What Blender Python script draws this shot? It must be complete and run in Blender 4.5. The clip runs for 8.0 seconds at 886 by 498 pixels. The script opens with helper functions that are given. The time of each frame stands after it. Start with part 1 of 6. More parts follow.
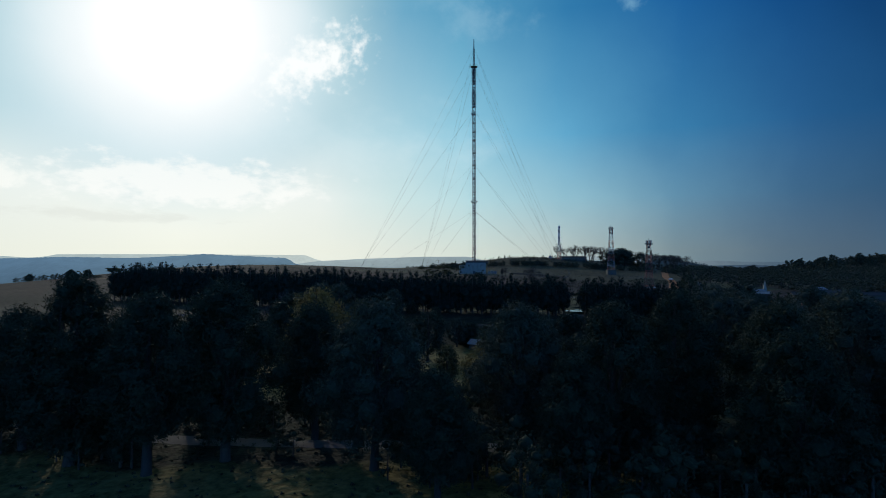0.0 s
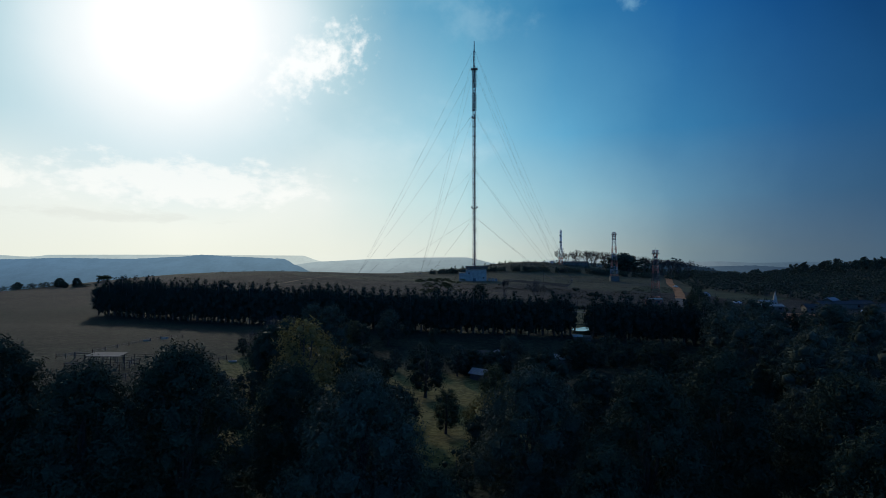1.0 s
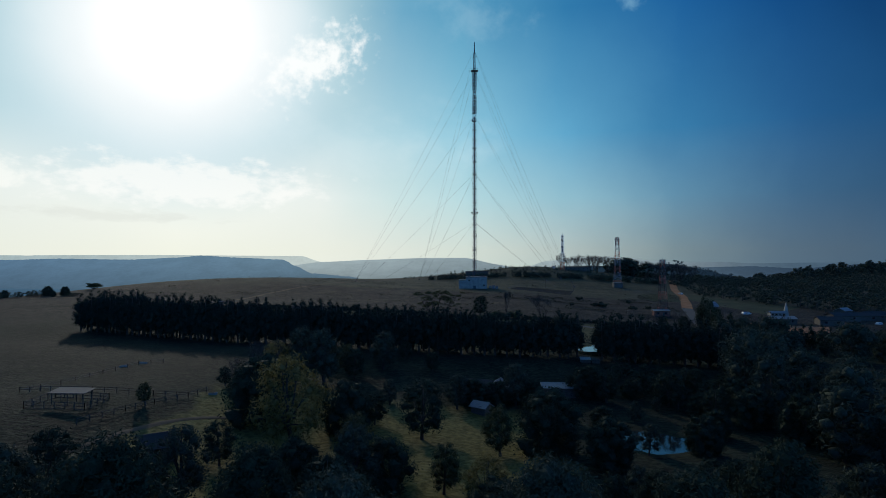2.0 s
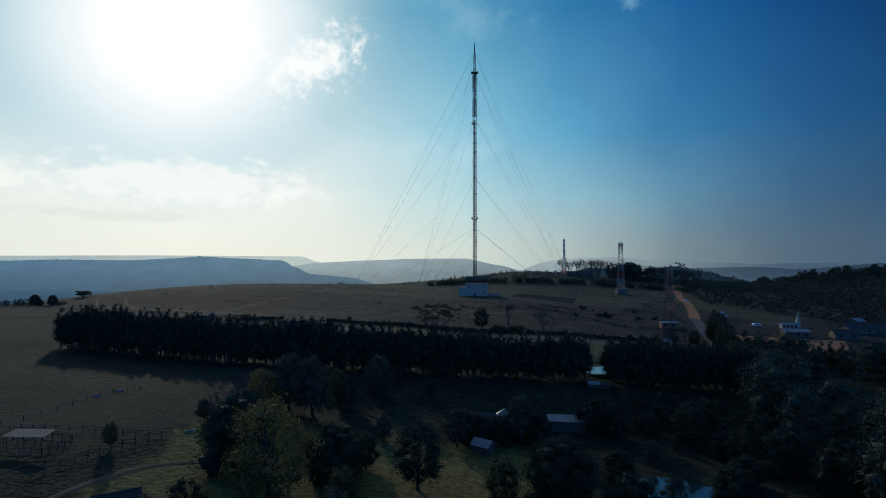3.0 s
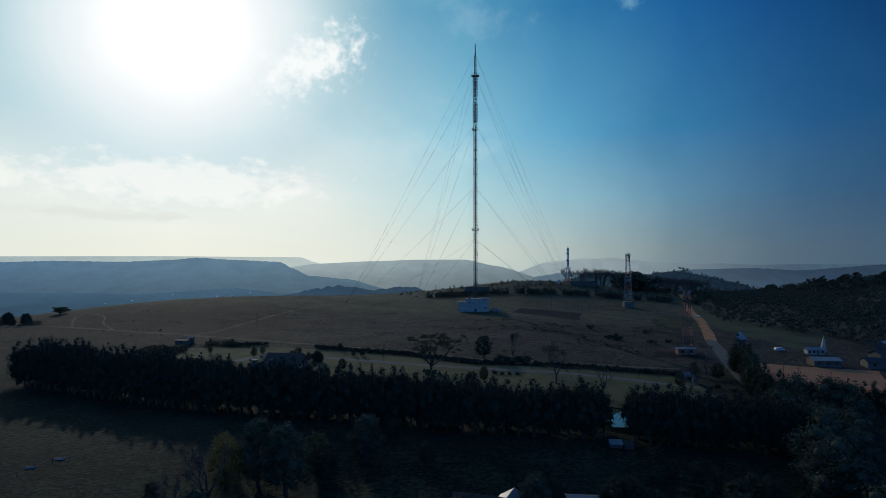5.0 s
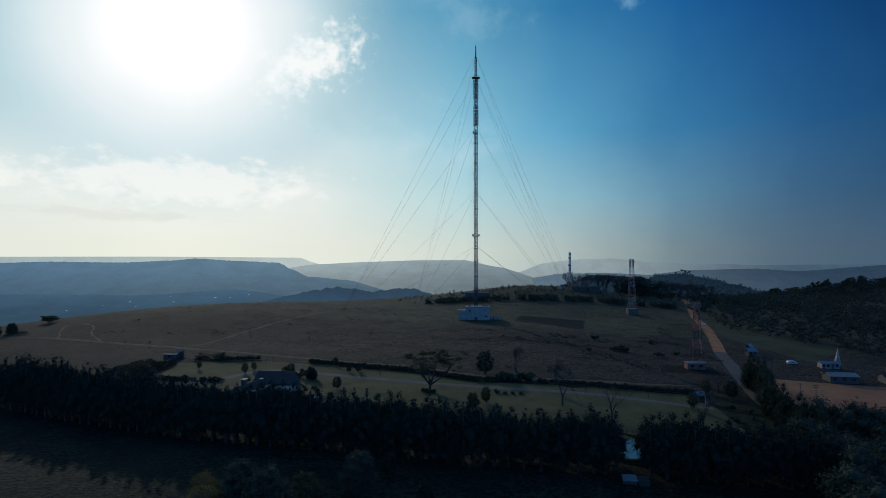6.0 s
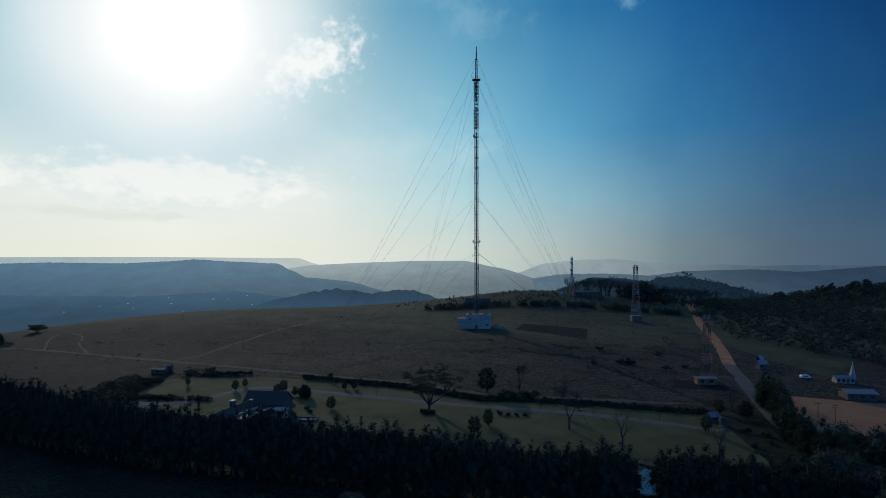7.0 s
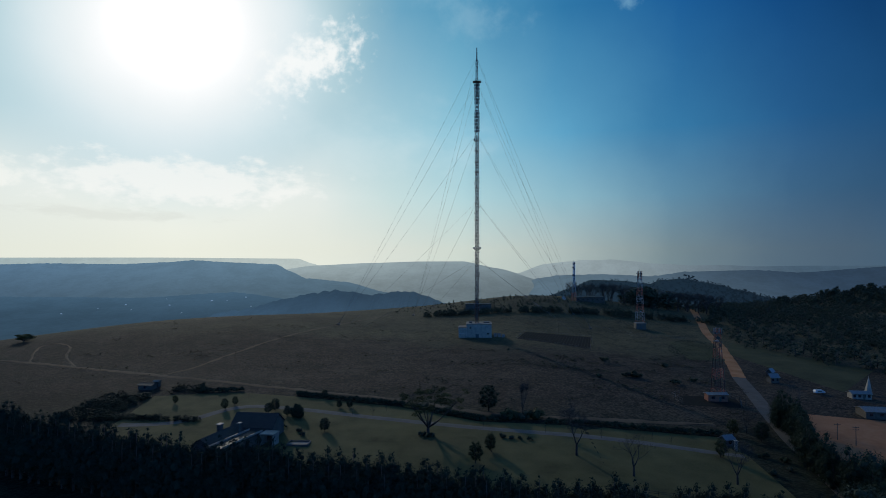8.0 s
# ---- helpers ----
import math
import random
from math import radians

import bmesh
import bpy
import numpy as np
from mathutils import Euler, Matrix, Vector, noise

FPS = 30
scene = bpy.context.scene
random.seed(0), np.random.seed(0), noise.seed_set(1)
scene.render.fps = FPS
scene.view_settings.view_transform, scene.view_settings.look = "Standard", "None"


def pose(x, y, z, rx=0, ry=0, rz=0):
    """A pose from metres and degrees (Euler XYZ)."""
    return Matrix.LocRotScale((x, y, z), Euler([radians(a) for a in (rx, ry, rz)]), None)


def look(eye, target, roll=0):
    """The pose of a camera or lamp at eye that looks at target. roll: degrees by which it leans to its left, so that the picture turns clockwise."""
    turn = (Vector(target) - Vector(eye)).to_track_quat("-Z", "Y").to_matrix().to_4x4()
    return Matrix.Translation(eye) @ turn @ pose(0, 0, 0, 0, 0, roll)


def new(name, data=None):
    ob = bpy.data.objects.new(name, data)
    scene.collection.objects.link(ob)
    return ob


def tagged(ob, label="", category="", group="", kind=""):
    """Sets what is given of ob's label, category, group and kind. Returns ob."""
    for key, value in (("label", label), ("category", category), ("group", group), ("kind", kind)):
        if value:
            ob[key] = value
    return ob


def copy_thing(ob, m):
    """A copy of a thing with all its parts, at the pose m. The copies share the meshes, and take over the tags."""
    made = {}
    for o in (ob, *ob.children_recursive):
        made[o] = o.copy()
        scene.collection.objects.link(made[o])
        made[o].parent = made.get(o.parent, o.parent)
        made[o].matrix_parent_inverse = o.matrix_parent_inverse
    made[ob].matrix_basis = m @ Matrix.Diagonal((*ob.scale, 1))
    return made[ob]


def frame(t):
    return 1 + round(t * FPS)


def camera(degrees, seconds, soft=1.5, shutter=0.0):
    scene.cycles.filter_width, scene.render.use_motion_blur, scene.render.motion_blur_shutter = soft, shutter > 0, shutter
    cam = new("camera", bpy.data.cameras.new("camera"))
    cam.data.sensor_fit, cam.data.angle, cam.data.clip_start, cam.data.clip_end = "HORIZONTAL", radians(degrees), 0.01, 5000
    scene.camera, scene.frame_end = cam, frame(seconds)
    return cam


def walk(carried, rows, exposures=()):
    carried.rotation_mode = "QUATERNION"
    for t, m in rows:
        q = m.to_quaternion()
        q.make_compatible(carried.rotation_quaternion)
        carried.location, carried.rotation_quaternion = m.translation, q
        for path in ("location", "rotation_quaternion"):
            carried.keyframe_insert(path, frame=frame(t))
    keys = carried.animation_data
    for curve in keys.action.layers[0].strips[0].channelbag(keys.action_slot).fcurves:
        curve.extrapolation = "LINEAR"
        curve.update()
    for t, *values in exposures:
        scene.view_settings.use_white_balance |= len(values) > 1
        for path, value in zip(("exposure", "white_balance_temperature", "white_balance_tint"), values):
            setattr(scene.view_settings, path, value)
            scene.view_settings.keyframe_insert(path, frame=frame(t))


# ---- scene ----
cam = camera(73.9, 8.0, soft=0.65)
PATH = [
    (0.0, pose(1.87, -499.16, 10.71, 91.186, 0, 3.249) @ pose(0, 0, 0, 0, 0, -0.022)),
    (0.5, pose(1.53, -493.26, 13.78, 91.179, 0, 3.224) @ pose(0, 0, 0, 0, 0, -0.020)),
    (1.0, pose(1.27, -487.29, 16.74, 91.169, 0, 3.206) @ pose(0, 0, 0, 0, 0, -0.018)),
    (1.5, pose(1.05, -481.27, 19.61, 91.158, 0, 3.192) @ pose(0, 0, 0, 0, 0, -0.016)),
    (2.0, pose(0.86, -475.25, 22.41, 91.147, 0, 3.180) @ pose(0, 0, 0, 0, 0, -0.014)),
    (2.5, pose(0.67, -469.22, 25.14, 91.135, 0, 3.168) @ pose(0, 0, 0, 0, 0, -0.012)),
    (3.0, pose(0.47, -463.22, 27.82, 91.123, 0, 3.155) @ pose(0, 0, 0, 0, 0, -0.010)),
    (3.5, pose(0.25, -457.26, 30.46, 91.111, 0, 3.140) @ pose(0, 0, 0, 0, 0, -0.007)),
    (4.0, pose(0.00, -451.35, 33.07, 91.100, 0, 3.122) @ pose(0, 0, 0, 0, 0, -0.005)),
    (4.5, pose(-0.28, -445.50, 35.65, 91.090, 0, 3.102) @ pose(0, 0, 0, 0, 0, -0.003)),
    (5.0, pose(-0.60, -439.72, 38.20, 91.081, 0, 3.079) @ pose(0, 0, 0, 0, 0, -0.001)),
    (5.5, pose(-0.94, -434.00, 40.73, 91.073, 0, 3.054) @ pose(0, 0, 0, 0, 0, 0.001)),
    (6.0, pose(-1.30, -428.35, 43.24, 91.066, 0, 3.029) @ pose(0, 0, 0, 0, 0, 0.003)),
    (6.5, pose(-1.66, -422.77, 45.72, 91.059, 0, 3.003) @ pose(0, 0, 0, 0, 0, 0.006)),
    (7.0, pose(-2.00, -417.25, 48.19, 91.054, 0, 2.980) @ pose(0, 0, 0, 0, 0, 0.008)),
    (7.5, pose(-2.30, -411.77, 50.62, 91.049, 0, 2.962) @ pose(0, 0, 0, 0, 0, 0.010)),
    (8.0, pose(-2.53, -406.34, 53.02, 91.045, 0, 2.950) @ pose(0, 0, 0, 0, 0, 0.012)),
]
walk(cam, PATH, exposures=[(0.0, 0.05), (4.0, 0.0), (8.0, -0.05)])

# ---- light: a hazy morning sun low in front of the camera ----
SUN_AZ, SUN_EL = radians(-27.6), radians(18.0)
SUN_DIR = Vector((math.sin(SUN_AZ) * math.cos(SUN_EL), math.cos(SUN_AZ) * math.cos(SUN_EL), math.sin(SUN_EL)))
SKY_STRENGTH = 0.05


def link(tree, a, b):
    tree.links.new(a, b)


def maths(tree, op, a, b=None, c=None, clamp=False):
    n = tree.nodes.new("ShaderNodeMath")
    n.operation, n.use_clamp = op, clamp
    for i, v in enumerate((a, b, c)):
        if v is None:
            continue
        if isinstance(v, (int, float)):
            n.inputs[i].default_value = v
        else:
            link(tree, v, n.inputs[i])
    return n.outputs[0]


def span(tree, v, a, b, lo=0.0, hi=1.0):
    n = tree.nodes.new("ShaderNodeMapRange")
    n.interpolation_type = "SMOOTHSTEP"
    link(tree, v, n.inputs[0])
    for i, x in enumerate((a, b, lo, hi)):
        n.inputs[i + 1].default_value = x
    return n.outputs[0]


def mixcol(tree, f, a, b, mode="MIX"):
    n = tree.nodes.new("ShaderNodeMix")
    n.data_type, n.blend_type = "RGBA", mode
    for sock, v in ((n.inputs[0], f), (n.inputs[6], a), (n.inputs[7], b)):
        if isinstance(v, (int, float)):
            sock.default_value = v
        elif isinstance(v, tuple):
            sock.default_value = (*v[:3], 1.0)
        else:
            link(tree, v, sock)
    return n.outputs[2]


def ramp(tree, v, stops, mode="EASE"):
    n = tree.nodes.new("ShaderNodeValToRGB")
    n.color_ramp.interpolation = mode
    els = n.color_ramp.elements
    while len(els) < len(stops):
        els.new(0.5)
    for e, (p, c) in zip(els, stops):
        e.position, e.color = p, (*c, 1.0)
    link(tree, v, n.inputs[0])
    return n.outputs[0]


def noise_tex(tree, vec, scale, detail=4.0, rough=0.55):
    n = tree.nodes.new("ShaderNodeTexNoise")
    n.inputs["Scale"].default_value, n.inputs["Detail"].default_value, n.inputs["Roughness"].default_value = scale, detail, rough
    if vec is not None:
        link(tree, vec, n.inputs["Vector"])
    return n.outputs["Fac"]


def build_world():
    world = bpy.data.worlds.new("sky")
    scene.world = world
    world.use_nodes = True
    t = world.node_tree
    t.nodes.clear()
    out, back = t.nodes.new("ShaderNodeOutputWorld"), t.nodes.new("ShaderNodeBackground")
    link(t, back.outputs[0], out.inputs[0])
    sky = t.nodes.new("ShaderNodeTexSky")
    sky.sky_type, sky.sun_disc = "NISHITA", False
    sky.sun_elevation, sky.sun_rotation = SUN_EL, SUN_AZ
    sky.air_density, sky.dust_density, sky.ozone_density = 1.0, 0.6, 2.5
    co = t.nodes.new("ShaderNodeTexCoord").outputs["Generated"]
    sep = t.nodes.new("ShaderNodeSeparateXYZ")
    link(t, co, sep.inputs[0])
    dx, dy, dz = sep.outputs
    dot = t.nodes.new("ShaderNodeVectorMath")
    dot.operation = "DOT_PRODUCT"
    link(t, co, dot.inputs[0])
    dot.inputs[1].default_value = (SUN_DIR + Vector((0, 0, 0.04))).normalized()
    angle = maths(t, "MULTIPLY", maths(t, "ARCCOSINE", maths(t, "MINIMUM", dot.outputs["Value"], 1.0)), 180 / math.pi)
    el = maths(t, "MULTIPLY", maths(t, "ARCSINE", dz), 180 / math.pi)
    az = maths(t, "MULTIPLY", maths(t, "ARCTAN2", dx, dy), 180 / math.pi)
    flat = t.nodes.new("ShaderNodeCombineXYZ")
    link(t, az, flat.inputs[0])
    link(t, el, flat.inputs[1])
    # clear sky, deep blue away from the sun
    base = mixcol(t, 1.0, sky.outputs[0], (SKY_STRENGTH * 0.75, SKY_STRENGTH * 2.0, SKY_STRENGTH * 4.2), "MULTIPLY")
    # hazy sky in front: bright under the sun, deeper blue away from it and higher up
    soft = noise_tex(t, flat.outputs[0], 0.07, 5.0)
    drift = maths(t, "MULTIPLY", maths(t, "SUBTRACT", soft, 0.5), 7.0)
    away = maths(t, "ABSOLUTE", maths(t, "ADD", az, 27.6))
    turned = maths(t, "DIVIDE", maths(t, "ADD", away, drift), 90.0, clamp=True)

    def belt_of_sky(colours):
        return ramp(t, turned, [(a / 90.0, c) for a, c in zip((0, 13, 20, 26, 36, 46, 55, 62, 80), colours)], "LINEAR")

    ground_haze = belt_of_sky([(0.87, 0.89, 0.78), (0.81, 0.84, 0.745), (0.72, 0.77, 0.7), (0.64, 0.714, 0.651), (0.421, 0.504, 0.493), (0.187, 0.262, 0.295), (0.0912, 0.149, 0.206), (0.0576, 0.103, 0.162), (0.048, 0.09, 0.144)])
    low_sky = belt_of_sky([(0.9, 0.94, 0.9), (0.8, 0.86, 0.83), (0.603, 0.759, 0.759), (0.459, 0.683, 0.728), (0.272, 0.494, 0.595), (0.118, 0.27, 0.398), (0.0494, 0.135, 0.247), (0.0299, 0.091, 0.183), (0.024, 0.072, 0.144)])
    mid_sky = belt_of_sky([(0.85, 0.92, 0.93), (0.52, 0.7, 0.755), (0.402, 0.639, 0.731), (0.27, 0.567, 0.71), (0.116, 0.376, 0.587), (0.0386, 0.193, 0.386), (0.0204, 0.11, 0.269), (0.0124, 0.0769, 0.201), (0.0108, 0.066, 0.168)])
    high_sky = belt_of_sky([(0.6, 0.75, 0.81), (0.342, 0.54, 0.621), (0.152, 0.389, 0.56), (0.093, 0.33, 0.521), (0.0307, 0.191, 0.4), (0.0114, 0.109, 0.314), (0.005, 0.066, 0.222), (0.00315, 0.042, 0.152), (0.003, 0.036, 0.13)])

    def rising(a, b):
        return maths(t, "DIVIDE", maths(t, "SUBTRACT", el, a), b - a, clamp=True)

    front = mixcol(t, rising(1.0, 6.0), ground_haze, low_sky)
    front = mixcol(t, rising(6.0, 12.0), front, mid_sky)
    front = mixcol(t, rising(12.0, 23.0), front, high_sky)
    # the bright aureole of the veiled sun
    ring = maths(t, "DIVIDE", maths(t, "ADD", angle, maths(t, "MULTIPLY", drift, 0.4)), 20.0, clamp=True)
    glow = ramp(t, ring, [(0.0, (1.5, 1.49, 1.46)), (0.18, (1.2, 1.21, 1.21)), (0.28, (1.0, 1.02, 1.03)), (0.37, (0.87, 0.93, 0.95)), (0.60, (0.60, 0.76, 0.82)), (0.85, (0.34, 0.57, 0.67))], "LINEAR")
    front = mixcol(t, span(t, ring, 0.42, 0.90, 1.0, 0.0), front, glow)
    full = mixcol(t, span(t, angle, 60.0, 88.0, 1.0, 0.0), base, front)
    # clouds: a torn cumulus, a long low bank and wisps

    def cloud(a, e, wa, we, scale, stretch, lo, hi, turn=0.0):
        m = t.nodes.new("ShaderNodeMapping")
        m.inputs["Location"].default_value = (-a, -e, 0)
        link(t, flat.outputs[0], m.inputs[0])
        r = t.nodes.new("ShaderNodeMapping")
        r.inputs["Rotation"].default_value = (0, 0, -turn)
        link(t, m.outputs[0], r.inputs[0])
        s = t.nodes.new("ShaderNodeMapping")
        s.inputs["Scale"].default_value = (1 / wa, 1 / we, 1)
        link(t, r.outputs[0], s.inputs[0])
        ln = t.nodes.new("ShaderNodeVectorMath")
        ln.operation = "LENGTH"
        link(t, s.outputs[0], ln.inputs[0])
        k = t.nodes.new("ShaderNodeMapping")
        k.inputs["Scale"].default_value = (1, stretch, 1)
        link(t, r.outputs[0], k.inputs[0])
        n = noise_tex(t, k.outputs[0], scale, 8.0, 0.6)
        d = maths(t, "SUBTRACT", n, maths(t, "MULTIPLY", ln.outputs["Value"], 0.35))
        return span(t, d, lo, hi)

    c1 = cloud(-15.9, 18.2, 6.8, 3.3, 0.62, 1.15, 0.16, 0.50, 0.5)
    c2 = cloud(-27.0, 6.9, 11.8, 2.3, 0.34, 1.9, 0.10, 0.36)
    c3 = cloud(-40.5, 7.0, 2.6, 1.5, 0.4, 1.4, 0.16, 0.40)
    c4 = cloud(-33.0, 3.9, 10.0, 0.7, 0.3, 4.0, 0.16, 0.45)
    c5 = cloud(-0.6, 23.2, 6.0, 4.0, 0.22, 1.2, 0.20, 0.62)
    c6 = cloud(14.6, 23.0, 1.5, 0.9, 0.5, 1.3, 0.18, 0.6)
    c7 = cloud(-12.5, 11.5, 20.0, 5.0, 0.12, 1.6, 0.20, 0.60)
    full = mixcol(t, maths(t, "MULTIPLY", c7, 0.22), full, (0.80, 0.90, 0.92))
    full = mixcol(t, maths(t, "MULTIPLY", c2, 0.7), full, (0.98, 0.985, 0.95))
    full = mixcol(t, maths(t, "MULTIPLY", c3, 0.6), full, (0.97, 0.98, 0.93))
    full = mixcol(t, maths(t, "MULTIPLY", c4, 0.5), full, (0.72, 0.75, 0.70))
    full = mixcol(t, maths(t, "MULTIPLY", c1, 0.9), full, (0.98, 1.0, 0.99))
    full = mixcol(t, maths(t, "MULTIPLY", c5, 0.45), full, (0.30, 0.52, 0.66))
    full = mixcol(t, maths(t, "MULTIPLY", c6, 0.6), full, (0.20, 0.42, 0.60))
    link(t, full, back.inputs[0])
    back.inputs[1].default_value = 1.0


build_world()
sun = new("sun", bpy.data.lights.new("sun", "SUN"))
sun.data.energy, sun.data.angle, sun.data.color = 1.0, radians(0.6), (1.0, 0.92, 0.78)
sun.matrix_world = look((0, 0, 300), Vector((0, 0, 300)) - SUN_DIR)

# ---- materials ----
def material(name, stops, scale=1.0, rough=0.8, metal=0.0, bump=0.0, bump_scale=None, fine=None, island=0.0, spec=0.5, obj_random=0.0, thin=0.0):
    """A procedural surface: colours along a noise, a finer grain over it, relief and a spread from piece to piece. thin: how much light comes through, for leaves."""
    m = bpy.data.materials.new(name)
    m.use_nodes = True
    t = m.node_tree
    b = t.nodes["Principled BSDF"]
    b.inputs["Roughness"].default_value, b.inputs["Metallic"].default_value = rough, metal
    b.inputs["Specular IOR Level"].default_value = spec
    co = t.nodes.new("ShaderNodeTexCoord").outputs["Object"]
    n1 = noise_tex(t, co, scale, 5.0)
    n2 = noise_tex(t, co, (fine or scale * 9), 3.0)
    v = maths(t, "ADD", maths(t, "MULTIPLY", n1, 0.7), maths(t, "MULTIPLY", n2, 0.3))
    if island:
        g = t.nodes.new("ShaderNodeNewGeometry").outputs["Random Per Island"]
        v = maths(t, "ADD", v, maths(t, "MULTIPLY", maths(t, "SUBTRACT", g, 0.5), island))
    if obj_random:
        g = t.nodes.new("ShaderNodeObjectInfo").outputs["Random"]
        v = maths(t, "ADD", v, maths(t, "MULTIPLY", maths(t, "SUBTRACT", g, 0.5), obj_random))
    lo, hi = 0.3, 0.7
    c = ramp(t, v, [(lo + (hi - lo) * i / max(1, len(stops) - 1), s) for i, s in enumerate(stops)], "LINEAR")
    link(t, c, b.inputs["Base Color"])
    if bump:
        bn = t.nodes.new("ShaderNodeBump")
        bn.inputs["Strength"].default_value, bn.inputs["Distance"].default_value = 1.0, bump
        link(t, noise_tex(t, co, bump_scale or scale * 6, 4.0), bn.inputs["Height"])
        link(t, bn.outputs[0], b.inputs["Normal"])
    if thin:
        through_leaf, both = t.nodes.new("ShaderNodeBsdfTranslucent"), t.nodes.new("ShaderNodeMixShader")
        both.inputs[0].default_value = thin
        link(t, c, through_leaf.inputs["Color"])
        link(t, b.outputs[0], both.inputs[1])
        link(t, through_leaf.outputs[0], both.inputs[2])
        link(t, both.outputs[0], t.nodes["Material Output"].inputs["Surface"])
    return m


def ground_material():
    """Dry winter grass: green-brown pasture in the valley, reddish brown on the hill, with worn patches."""
    m = bpy.data.materials.new("dry grass")
    m.use_nodes = True
    t = m.node_tree
    b = t.nodes["Principled BSDF"]
    b.inputs["Roughness"].default_value, b.inputs["Specular IOR Level"].default_value = 0.95, 0.1
    co = t.nodes.new("ShaderNodeTexCoord").outputs["Object"]
    sep = t.nodes.new("ShaderNodeSeparateXYZ")
    link(t, co, sep.inputs[0])
    big, mid, small = noise_tex(t, co, 0.012, 4.0), noise_tex(t, co, 0.05, 6.0, 0.7), maths(t, "ADD", maths(t, "MULTIPLY", noise_tex(t, co, 0.30, 3.0, 0.7), 0.35), maths(t, "MULTIPLY", noise_tex(t, co, 0.95, 2.0, 0.6), 0.65))
    v = maths(t, "ADD", maths(t, "MULTIPLY", mid, 0.28), maths(t, "MULTIPLY", small, 0.72))
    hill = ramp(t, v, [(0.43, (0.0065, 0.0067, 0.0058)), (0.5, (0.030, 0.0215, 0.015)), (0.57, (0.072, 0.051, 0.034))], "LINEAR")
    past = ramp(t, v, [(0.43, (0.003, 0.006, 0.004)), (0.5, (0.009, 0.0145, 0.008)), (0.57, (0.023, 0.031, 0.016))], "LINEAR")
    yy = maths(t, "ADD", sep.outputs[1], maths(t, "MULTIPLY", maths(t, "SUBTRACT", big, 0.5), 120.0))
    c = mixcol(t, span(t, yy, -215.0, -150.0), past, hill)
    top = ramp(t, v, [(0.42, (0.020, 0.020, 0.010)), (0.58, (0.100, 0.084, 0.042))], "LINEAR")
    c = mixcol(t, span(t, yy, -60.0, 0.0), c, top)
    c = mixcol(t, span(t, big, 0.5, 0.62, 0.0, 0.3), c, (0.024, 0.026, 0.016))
    # darker, blue-green tint towards the western side, along an uneven edge
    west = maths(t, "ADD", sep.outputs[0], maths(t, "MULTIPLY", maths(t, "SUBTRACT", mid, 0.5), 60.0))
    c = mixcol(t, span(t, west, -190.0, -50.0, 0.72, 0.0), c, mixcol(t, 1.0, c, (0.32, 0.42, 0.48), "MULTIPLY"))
    # tended grass of the garden, with an uneven edge
    wander = maths(t, "MULTIPLY", maths(t, "SUBTRACT", noise_tex(t, co, 0.06, 3.0), 0.5), 26.0)
    gx, gy = maths(t, "ADD", sep.outputs[0], wander), maths(t, "ADD", sep.outputs[1], wander)
    mask = maths(t, "MULTIPLY", maths(t, "MULTIPLY", span(t, gx, -66.0, -60.0), span(t, gx, 10.0, 20.0, 1.0, 0.0)), maths(t, "MULTIPLY", span(t, gy, -402.0, -394.0), span(t, gy, -336.0, -324.0, 1.0, 0.0)))
    tended = ramp(t, v, [(0.42, (0.070, 0.056, 0.014)), (0.5, (0.120, 0.094, 0.026)), (0.58, (0.160, 0.124, 0.038))], "LINEAR")
    verge = maths(t, "MULTIPLY", maths(t, "MULTIPLY", span(t, gx, -70.0, -56.0), span(t, gx, 12.0, 26.0, 1.0, 0.0)), maths(t, "MULTIPLY", span(t, gy, -446.0, -440.0), span(t, gy, -432.0, -427.0, 1.0, 0.0)))
    c = mixcol(t, maths(t, "MAXIMUM", mask, verge), c, tended)
    link(t, c, b.inputs["Base Color"])
    bn = t.nodes.new("ShaderNodeBump")
    bn.inputs["Distance"].default_value = 0.8
    link(t, v, bn.inputs["Height"])
    link(t, bn.outputs[0], b.inputs["Normal"])
    return m


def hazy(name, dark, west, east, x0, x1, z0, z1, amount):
    """Far land with its bright morning haze put in as emission, brighter towards the sun in the west and changing with
    height.
    """
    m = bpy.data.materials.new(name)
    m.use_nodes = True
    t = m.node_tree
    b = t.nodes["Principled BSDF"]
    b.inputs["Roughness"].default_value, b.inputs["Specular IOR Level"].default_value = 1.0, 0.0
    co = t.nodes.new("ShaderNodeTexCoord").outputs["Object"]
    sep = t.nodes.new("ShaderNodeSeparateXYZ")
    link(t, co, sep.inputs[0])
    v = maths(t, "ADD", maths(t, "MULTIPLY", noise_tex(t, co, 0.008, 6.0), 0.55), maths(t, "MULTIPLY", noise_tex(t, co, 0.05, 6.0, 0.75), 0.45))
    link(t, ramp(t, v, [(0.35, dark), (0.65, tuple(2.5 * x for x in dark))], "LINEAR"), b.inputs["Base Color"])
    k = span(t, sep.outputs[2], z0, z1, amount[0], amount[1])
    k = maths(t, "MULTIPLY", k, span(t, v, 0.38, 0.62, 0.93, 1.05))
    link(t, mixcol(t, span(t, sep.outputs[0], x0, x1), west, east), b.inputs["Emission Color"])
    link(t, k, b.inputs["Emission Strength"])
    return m


